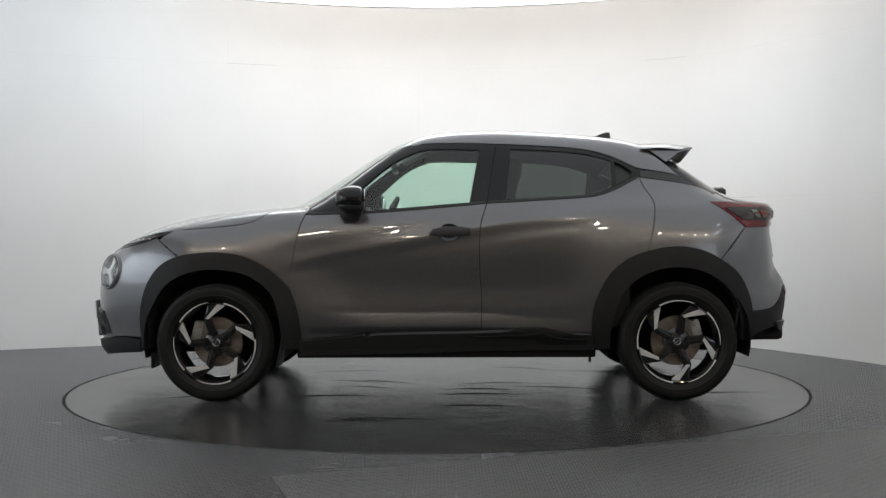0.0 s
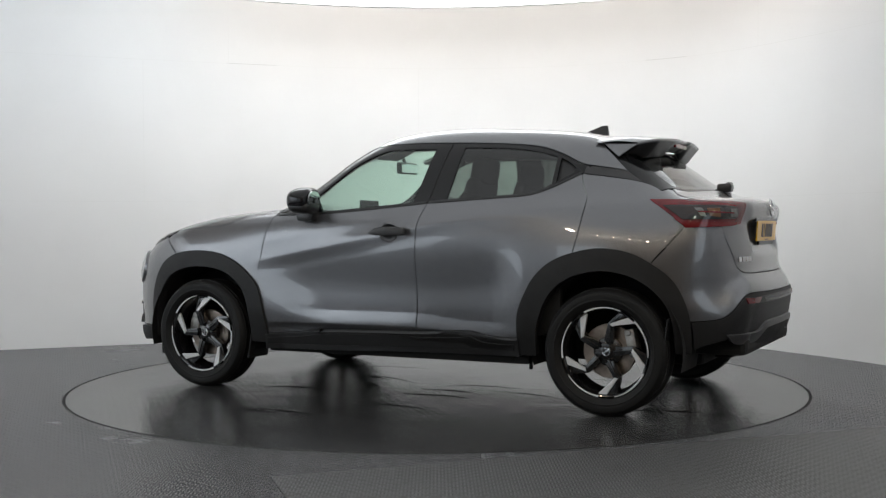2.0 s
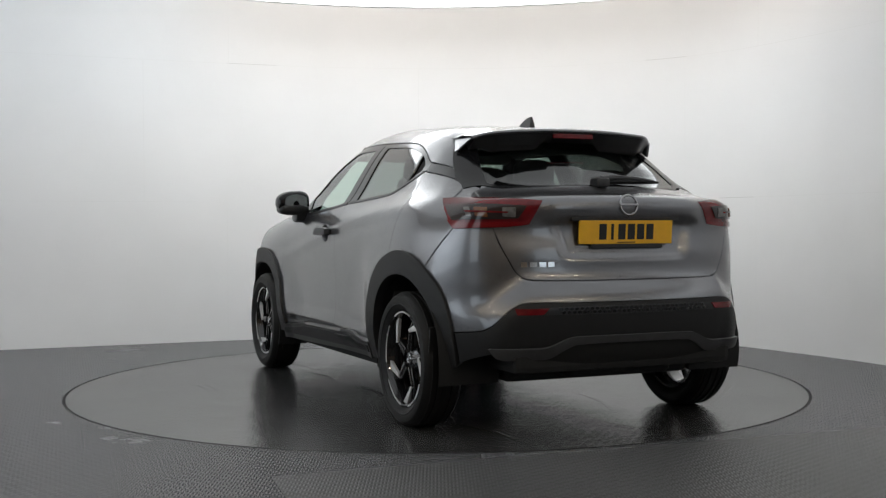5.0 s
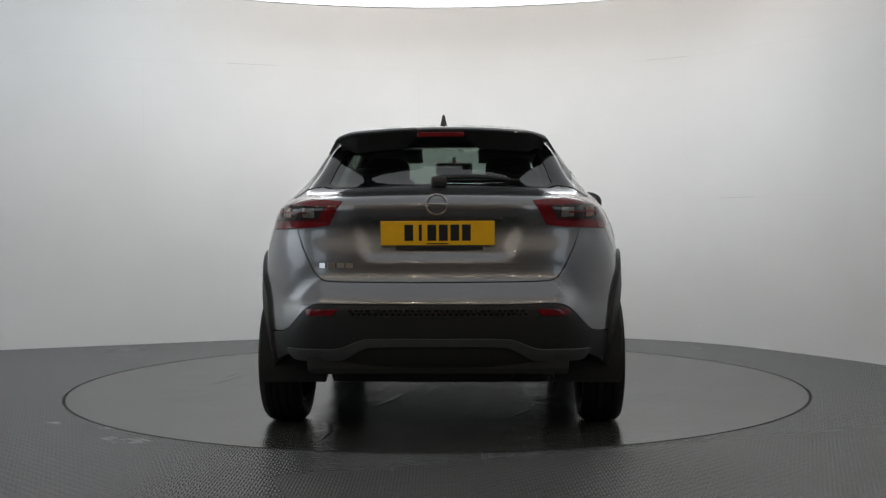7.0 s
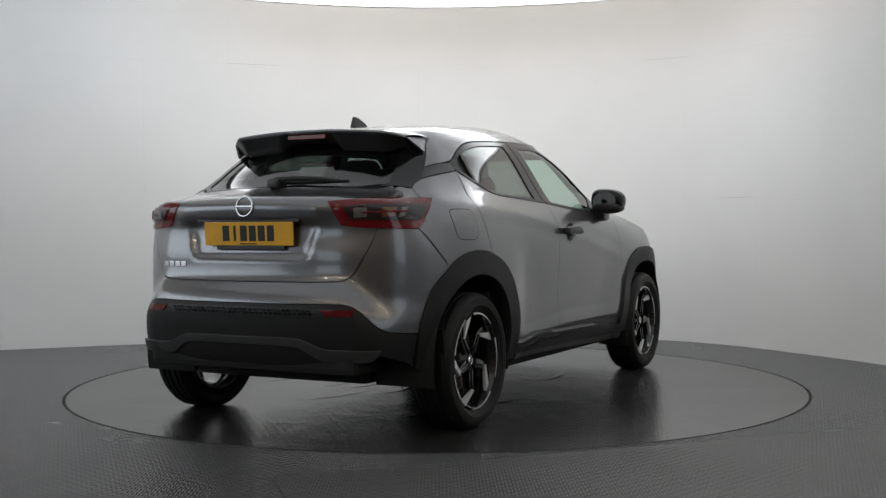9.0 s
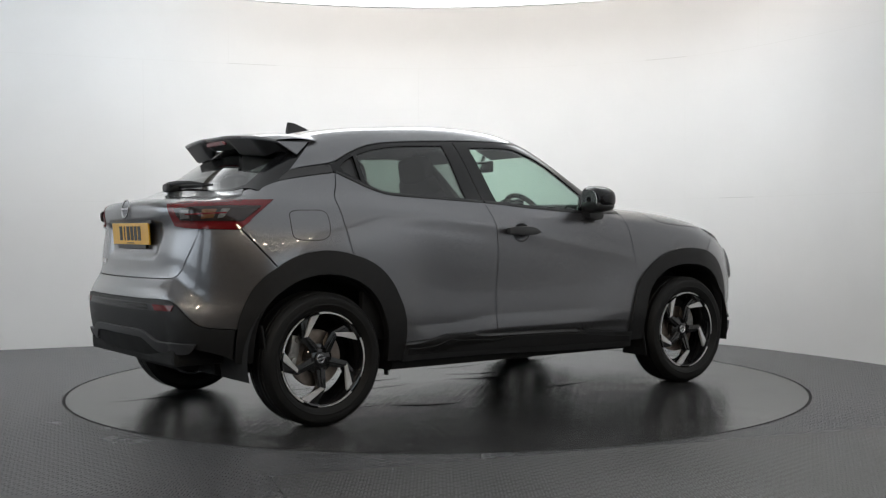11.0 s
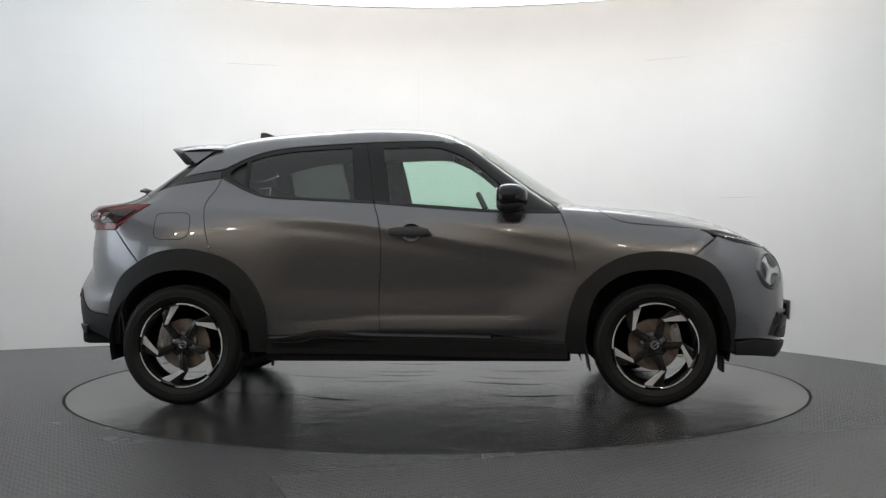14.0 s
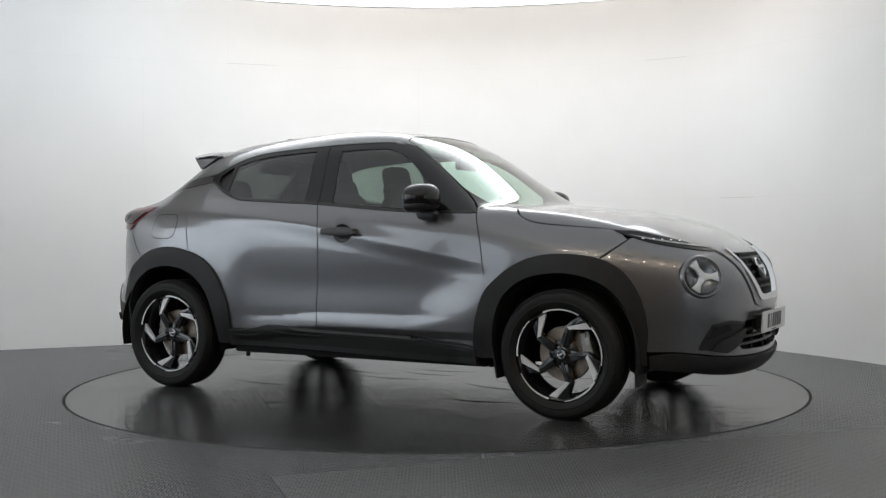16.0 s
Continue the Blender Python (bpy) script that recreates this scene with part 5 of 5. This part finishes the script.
def head_lamp(sg):
    c = on("f", (0.632, 0.737))[0]
    m = Matrix.Diagonal((1, sg, 1, 1)) @ frame_at(c) @ pose(0, 0, -0.010, 0, 0, 0)
    bowl = lathe([(0.108, 0.006), (0.100, 0.010), (0.092, 0.004), (0.086, -0.006), (0.07, -0.012), (0.001, -0.014)], 48, "Z")
    bmesh.ops.scale(bowl, vec=(1.0, 0.93, 1), verts=bowl.verts)
    bmesh.ops.transform(bowl, matrix=m, verts=bowl.verts)
    lamp = part("headlamp", bowl, BOWL_SILVER, car, "round headlamp with a Y-shaped chrome reflector", smooth=True)
    rim = lathe([(0.122, -0.014), (0.116, 0.004), (0.109, 0.010), (0.104, 0.008)], 48, "Z")
    bmesh.ops.scale(rim, vec=(1.0, 0.93, 1), verts=rim.verts)
    bmesh.ops.translate(rim, vec=(0.004, 0, 0), verts=rim.verts)
    bmesh.ops.transform(rim, matrix=m, verts=rim.verts)
    part("lamp_surround", rim, PAINT, lamp, "body-coloured raised ring", smooth=True)
    arms = None
    for a in (55, 180, 305):
        arm = prism([(0.0, -0.020), (0.045, -0.012), (0.086, -0.026), (0.088, 0.026), (0.045, 0.012), (0.0, 0.020)], -0.006, 0.009, "Z", 0.003)
        bmesh.ops.transform(arm, matrix=m @ pose(0, 0, 0.000, 0, 0, a), verts=arm.verts)
        arms = arm if arms is None else join(arms, arm)
    part("reflector", arms, LAMP_SILVER, lamp, "chrome Y-shaped reflector", smooth=True)
    dome = lathe([(0.099, 0.009), (0.085, 0.016), (0.06, 0.022), (0.03, 0.025), (0.001, 0.026)], 48, "Z")
    bmesh.ops.scale(dome, vec=(1.0, 0.93, 1), verts=dome.verts)
    bmesh.ops.transform(dome, matrix=m, verts=dome.verts)
    part("lens", dome, CLEAR, lamp, "clear domed lens", smooth=True)


def running_gear():
    # wheel housings and the floor pan
    for wx in (WHEEL_X, -WHEEL_X):
        for sg in (1, -1):
            verts, faces = [], []
            n = 24
            for i in range(n + 1):
                a = radians(-14 + 208 * i / n)
                for y, r in ((0.865, 0.412), (0.55, 0.412), (0.55, 0.05)):
                    verts.append((wx + r * math.cos(a), sg * y, WHEEL_Z + 0.012 + r * math.sin(a)))
            for i in range(n):
                for j in range(2):
                    faces.append((3 * i + j, 3 * i + j + 1, 3 * i + 4 + j, 3 * i + 3 + j))
            mesh_object("wheel_housing", verts, faces, DEEP, car, sharp=50)
    pan = join(box((3.45, 1.04, 0.14), (-0.02, 0, 0.315), 0.03), box((1.60, 1.60, 0.13), (0.02, 0, 0.305), 0.03), box((0.40, 1.0, 0.08), (1.80, 0, 0.30), 0.03), box((0.30, 1.20, 0.12), (-1.84, 0, 0.375), 0.03))
    part("floor_pan", pan, DEEP, car)
    part("exhaust_box", box((0.32, 0.60, 0.13), (-1.70, -0.05, 0.325), 0.05, segments=3), DEEP, car, smooth=True)
    for wx in (WHEEL_X, -WHEEL_X):
        part("axle", tube([(wx, -0.70, WHEEL_Z - 0.05), (wx, 0.70, WHEEL_Z - 0.05)], 0.035, 10), DEEP, car)
    # jacking tabs and mud flaps
    for sg in (1, -1):
        part("mud_flap", box((0.010, 0.165, 0.235), (0, 0, -0.1175), 0.004), CLAD, car, "black mud flap", at=pose(-1.655, sg * 0.795, 0.520, 0, -8, 0))
        part("mud_flap", box((0.010, 0.20, 0.17), (0, 0, -0.085), 0.004), CLAD, car, "black mud flap", at=pose(0.935, sg * 0.775, 0.360, 0, -10, 0))
        part("air_flap", box((0.012, 0.16, 0.09), (1.70, sg * 0.72, 0.225), 0.004), CLAD, car)
        part("jack_bracket", join(box((0.012, 0.03, 0.10), (-0.835, sg * 0.70, 0.250), 0.003), box((0.04, 0.03, 0.02), (-0.825, sg * 0.70, 0.292), 0.004)), DEEP, car)
        part("side_rail", box((1.72, 0.05, 0.05), (0.0, sg * 0.765, 0.262), 0.012), DEEP, car)


def wheel():
    """A five-spoke alloy wheel: outer face towards +y in its own space."""
    root = new("wheel")
    root.parent = car
    ty = [(0.232, 0.055), (0.243, 0.082), (0.262, 0.097), (0.290, 0.104), (0.310, 0.100), (0.325, 0.086), (0.332, 0.068)]
    tread = []
    for y0 in (0.055, 0.022, -0.022, -0.055):
        tread += [(0.335, y0 + 0.012), (0.335, y0 - 0.010), (0.328, y0 - 0.0105), (0.328, y0 - 0.0175)]
    prof = ty + tread + [(0.332, -0.078)] + [(r, -y) for r, y in reversed(ty[:-1])]
    part("tyre", lathe(prof, 96), RUBBER, root, "black road tyre", smooth=True, sharp=28)
    # raised ring on the side wall
    part("sidewall_ring", lathe([(0.268, 0.0985), (0.272, 0.1025), (0.276, 0.1025), (0.280, 0.1015)], 96), RUBBER, root, smooth=True)
    barrel = [(0.236, 0.078), (0.232, 0.084), (0.226, 0.082), (0.222, 0.070), (0.213, 0.045), (0.206, 0.0), (0.205, -0.06), (0.222, -0.085), (0.236, -0.085)]
    part("rim", lathe(barrel, 96), WHEEL_BLACK, root, "gloss black alloy rim", smooth=True, sharp=50)
    part("hub", lathe([(0.001, 0.052), (0.027, 0.052), (0.031, 0.050), (0.033, 0.044), (0.060, 0.040), (0.075, 0.028), (0.080, -0.02)], 40), WHEEL_BLACK, root, smooth=True)
    cap = part("centre_cap", lathe([(0.016, 0.0525), (0.018, 0.0545), (0.021, 0.0545), (0.023, 0.0525)], 32, closed=True), CHROME, root, "chrome cap ring", smooth=True)
    part("cap_bar", box((0.048, 0.003, 0.007), (0, 0.0535, 0), 0.001), CHROME, cap)

    def pol(r, a):
        return (-r * math.cos(radians(a)), r * math.sin(radians(a)))

    for k in range(5):
        a = 72 * k
        # dark spoke that widens to the rim
        sp = prism([pol(0.228, a + 20), pol(0.228, a + 36), pol(0.150, a + 52), pol(0.060, a + 66), pol(0.060, a + 16), pol(0.140, a + 37)], 0.014, 0.056, "Y", 0.004)
        part("spoke", sp, WHEEL_BLACK, root, smooth=True)
        ridge = prism([pol(0.045, a + 33), pol(0.150, a + 42), pol(0.215, a + 33), pol(0.150, a + 46), pol(0.045, a + 49)], 0.052, 0.062, "Y", 0.002)
        part("spoke_ridge", ridge, WHEEL_BLACK, root, smooth=True)
        # bright blade, bent off the rim
        bl = prism([pol(0.2325, a + 8), pol(0.2325, a + 20), pol(0.150, a + 47), pol(0.140, a + 40), pol(0.152, a + 33)], 0.050, 0.0665, "Y", 0.0012)
        part("blade", bl, MACHINED, root, "machined bright blade")
        # bright arc along the rim
        arc = [pol(0.2370, a + 12 - 50 * i / 14) for i in range(15)] + [pol(0.2270 + 0.006 * ((14 - i) / 14), a - 38 + 50 * i / 14) for i in range(15)]
        part("rim_edge", prism(arc, 0.076, 0.0848, "Y"), MACHINED, root, "machined rim edge")
    for k in range(5):
        x, z = pol(0.050, 72 * k + 36)
        nut = lathe([(0.001, 0.050), (0.008, 0.050), (0.010, 0.046), (0.010, 0.03)], 12)
        bmesh.ops.translate(nut, vec=(x, 0, z), verts=nut.verts)
        part("wheel_nut", nut, WHEEL_BLACK, root, smooth=True)
    disc = lathe([(0.05, -0.002), (0.142, -0.002), (0.144, -0.008), (0.144, -0.022), (0.05, -0.022)], 64)
    part("brake_disc", disc, STEEL, root, "worn steel brake disc", smooth=True)
    return root


SPINS = (65, 34, 28, 12)


def wheels():
    first = wheel()
    first.matrix_basis = pose(WHEEL_X, 0.795, WHEEL_Z, 0, SPINS[0], 0)
    spots = [(-WHEEL_X, 0.795, 0, SPINS[1]), (WHEEL_X, -0.795, 180, SPINS[2]), (-WHEEL_X, -0.795, 180, SPINS[3])]
    every = [first]
    for x, y, turn, spin in spots:
        every.append(copy_thing(first, pose(x, y, WHEEL_Z, 0, 0, turn) @ pose(0, 0, 0, 0, spin, 0)))
    for w, (x, sg) in zip(every, ((WHEEL_X, 1), (-WHEEL_X, 1), (WHEEL_X, -1), (-WHEEL_X, -1))):
        # caliper stands still beside the disc
        lean = 1 if x > 0 else -1
        cal = join(box((0.058, 0.075, 0.150), (0, 0, 0), 0.014, segments=2), box((0.030, 0.085, 0.062), (0.012 * lean, 0, 0.012), 0.008, segments=2))
        for z in (-0.048, 0.056):
            bolt = lathe([(0.001, 0.046), (0.013, 0.046), (0.016, 0.040), (0.016, -0.02)], 16)
            bmesh.ops.translate(bolt, vec=(-0.004 * lean, 0, z), verts=bolt.verts)
            if sg < 0:
                bmesh.ops.scale(bolt, vec=(1, -1, 1), verts=bolt.verts)
            cal = join(cal, bolt)
        part("brake_caliper", cal, CAST, car, "grey cast brake caliper", smooth=True, sharp=40, at=pose(x + lean * 0.122, sg * 0.762, WHEEL_Z + 0.045, 0, -lean * 14, 0))


rear_lamps()
rear_trim()
spoiler()
aerial()
door_fittings()
front_face()
running_gear()
wheels()


# ---- inside the car ----
def cabin():
    low = on("s", (0.78, 1.055), (0.45, 1.062), (-0.24, 1.115), (-0.85, 1.150), (-1.05, 1.20), (-1.05, 0.42), (-0.80, 0.36), (0.80, 0.36))
    panel("door_trim", low, "s", DASH, car, off=-0.075, step=0.06, flange=0.04, inset=0.0)
    rail = on("s", (0.16, 1.462), (-0.04, 1.470), (-0.30, 1.465), (-0.69, 1.445), (-0.85, 1.42), (-1.05, 1.35))
    back = on("t", (-1.16, 0.42), (-1.19, 0.25), (-1.20, 0.0))
    front = on("t", (0.20, 0.0), (0.19, 0.25), (0.17, 0.42))
    panel("headliner", cat(front, rail, back), "r", HEADLINER, car, "light grey headliner", off=-0.035, step=0.05, full=True, flange=0.01)
    # dashboard across the car
    sec = [(0.98, 0.70), (0.98, 1.075), (0.88, 1.090), (0.70, 1.075), (0.60, 1.045), (0.565, 1.00), (0.60, 0.90), (0.68, 0.70)]
    part("dashboard", prism(sec, -0.68, 0.68, "Y", 0.012), DASH, car, "soft black dashboard", smooth=True)
    scr = part("dash_screen", box((0.02, 0.22, 0.13), (0.615, 0.0, 1.105), 0.006), GLOSS_BLACK, car)
    hood = box((0.22, 0.34, 0.06), (0.64, -0.36, 1.098), 0.025, segments=3)
    part("instrument_hood", hood, DASH, car, smooth=True)
    # steering wheel before the right-hand seat
    m = pose(0.42, -0.36, 1.02, 0, 64, 0)
    ring = bmesh.new()
    n, k, R, r = 40, 10, 0.182, 0.016
    grid = [[ring.verts.new(((R + r * math.cos(2 * math.pi * j / k)) * math.cos(2 * math.pi * i / n), (R + r * math.cos(2 * math.pi * j / k)) * math.sin(2 * math.pi * i / n), r * math.sin(2 * math.pi * j / k))) for j in range(k)] for i in range(n)]
    for i in range(n):
        for j in range(k):
            ring.faces.new((grid[i][j], grid[(i + 1) % n][j], grid[(i + 1) % n][(j + 1) % k], grid[i][(j + 1) % k]))
    sw = part("steering_wheel", ring, DASH, car, "black steering wheel", smooth=True, at=m)
    part("wheel_boss", join(box((0.13, 0.15, 0.05), (0, 0, 0.0), 0.02), box((0.04, 0.34, 0.02), (0, 0, 0), 0.006), box((0.18, 0.05, 0.02), (0.09, 0, 0), 0.006)), DASH, sw, smooth=True)
    # inner mirror
    mir = part("inner_mirror", box((0.035, 0.24, 0.075), (0.335, -0.02, 1.375), 0.014, segments=3), SATIN_BLACK, car, "black inner mirror", smooth=True)
    part("mirror_glass", box((0.002, 0.215, 0.058), (0.3165, -0.02, 1.375), 0.0008), MIRROR, mir)
    part("mirror_stem", tube([(0.345, -0.02, 1.40), (0.37, -0.02, 1.45)], 0.012, 8), SATIN_BLACK, mir)
    for y in (-0.36, 0.36):
        part("sun_visor", box((0.17, 0.36, 0.022), (0.225, y, 1.452), 0.008, Matrix.Rotation(radians(24), 4, "Y")), HEADLINER, car, "grey sun visor")
    part("console", box((0.85, 0.20, 0.30), (0.18, 0, 0.60), 0.04), DASH, car)
    part("cabin_floor", box((1.95, 1.40, 0.04), (-0.05, 0, 0.41), 0.01), DEEP, car)
    part("bulkhead", box((0.06, 1.30, 0.60), (0.99, 0, 0.75), 0.01), DEEP, car)
    part("boot_lining", join(box((0.62, 1.10, 0.05), (-1.50, 0, 0.45), 0.01), box((0.05, 1.10, 0.50), (-1.84, 0, 0.70), 0.01)), DEEP, car)
    part("parcel_shelf", box((0.52, 1.10, 0.025), (-1.48, 0, 1.085), 0.008), DASH, car)


def pillow(size, at, turn, e=0.55):
    """A soft cushion: a squared-off ball."""
    bm = bmesh.new()
    bmesh.ops.create_uvsphere(bm, u_segments=28, v_segments=16, radius=1)
    for v in bm.verts:
        v.co = [math.copysign(abs(c) ** e, c) * s / 2 for c, s in zip(v.co, size)]
    bmesh.ops.transform(bm, matrix=pose(*at, 0, turn, 0), verts=bm.verts)
    return bm


def front_seat(y):
    s = part("front_seat", pillow((0.52, 0.50, 0.16), (0.02, y, 0.60), -6), CLOTH, car, "dark cloth front seat", smooth=True, sharp=70)
    part("backrest", pillow((0.15, 0.50, 0.64), (-0.30, y, 0.90), -14), CLOTH, s, smooth=True, sharp=70)
    for dy in (-0.22, 0.22):
        part("bolster", pillow((0.17, 0.09, 0.52), (-0.26, y + dy, 0.86), -14), CLOTH, s, smooth=True, sharp=70)
    part("shoulder_rest", pillow((0.10, 0.34, 0.18), (-0.375, y, 1.20), -14), CLOTH, s, smooth=True, sharp=70)
    part("headrest", pillow((0.10, 0.27, 0.17), (-0.405, y, 1.315), -10), CLOTH, s, "dark cloth headrest", smooth=True, sharp=70)
    part("seat_base", box((0.45, 0.44, 0.14), (0.0, y, 0.49), 0.03), DEEP, s)


def rear_bench():
    b = part("rear_bench", pillow((0.50, 1.22, 0.18), (-0.78, 0, 0.62), -6, 0.4), CLOTH, car, "dark cloth rear bench", smooth=True, sharp=70)
    part("backrest", pillow((0.14, 1.20, 0.56), (-1.10, 0, 0.88), -20, 0.4), CLOTH, b, smooth=True, sharp=70)
    for y in (-0.37, 0.37):
        part("headrest", pillow((0.10, 0.27, 0.17), (-1.20, y, 1.215), -12), CLOTH, b, smooth=True, sharp=70)


cabin()
front_seat(0.36)
front_seat(-0.36)
rear_bench()


# ---- lamps of the hall ----
def spotlight(at, target, watts, color, size=0.06, cone=95):
    root = new("spotlight")
    root.location = at
    tagged(root, "small round track spotlight under the dark ceiling", "spotlight", "track spotlights")
    m = look((0, 0, 0), Vector(target) - Vector(at))
    can = lathe([(0.001, 0.12), (0.05, 0.12), (0.06, 0.10), (0.06, -0.01), (0.054, -0.01), (0.052, 0.02)], 24, "Z")
    bmesh.ops.transform(can, matrix=m, verts=can.verts)
    part("can", can, SPOT_BODY, root, smooth=True)
    bulb = lathe([(0.001, 0.012), (0.051, 0.012)], 24, "Z")
    bmesh.ops.transform(bulb, matrix=m, verts=bulb.verts)
    part("bulb", bulb, SPOT_GLOW, root, "warm glowing bulb face")
    stem = tube([(0, 0, 0.06), (0, 0, 3.5 - at[2])], 0.012, 8)
    part("stem", stem, SPOT_BODY, root)
    light = bpy.data.lights.new("spot", "SPOT")
    light.energy, light.color, light.shadow_soft_size = watts, color, size
    light.spot_size, light.spot_blend = radians(cone), 0.6
    ob = new("lamp", light)
    ob.parent = root
    ob.matrix_basis = m @ pose(0, 0, -0.03)


for i in range(11):
    a = radians(200 + 14 * i)
    at = (0.2 + 4.1 * math.cos(a), -3.9 + 2.6 * math.sin(a), 3.0)
    spotlight(at, (0.0, -0.6, 0.4), 17, (1.0, 0.85, 0.66))


def motions():
    times = [i * 0.5 for i in range(33)]
    walk(car, [(t, car_pose(t)) for t in times])
    walk(table, [(t, table_pose(t)) for t in times])


motions()
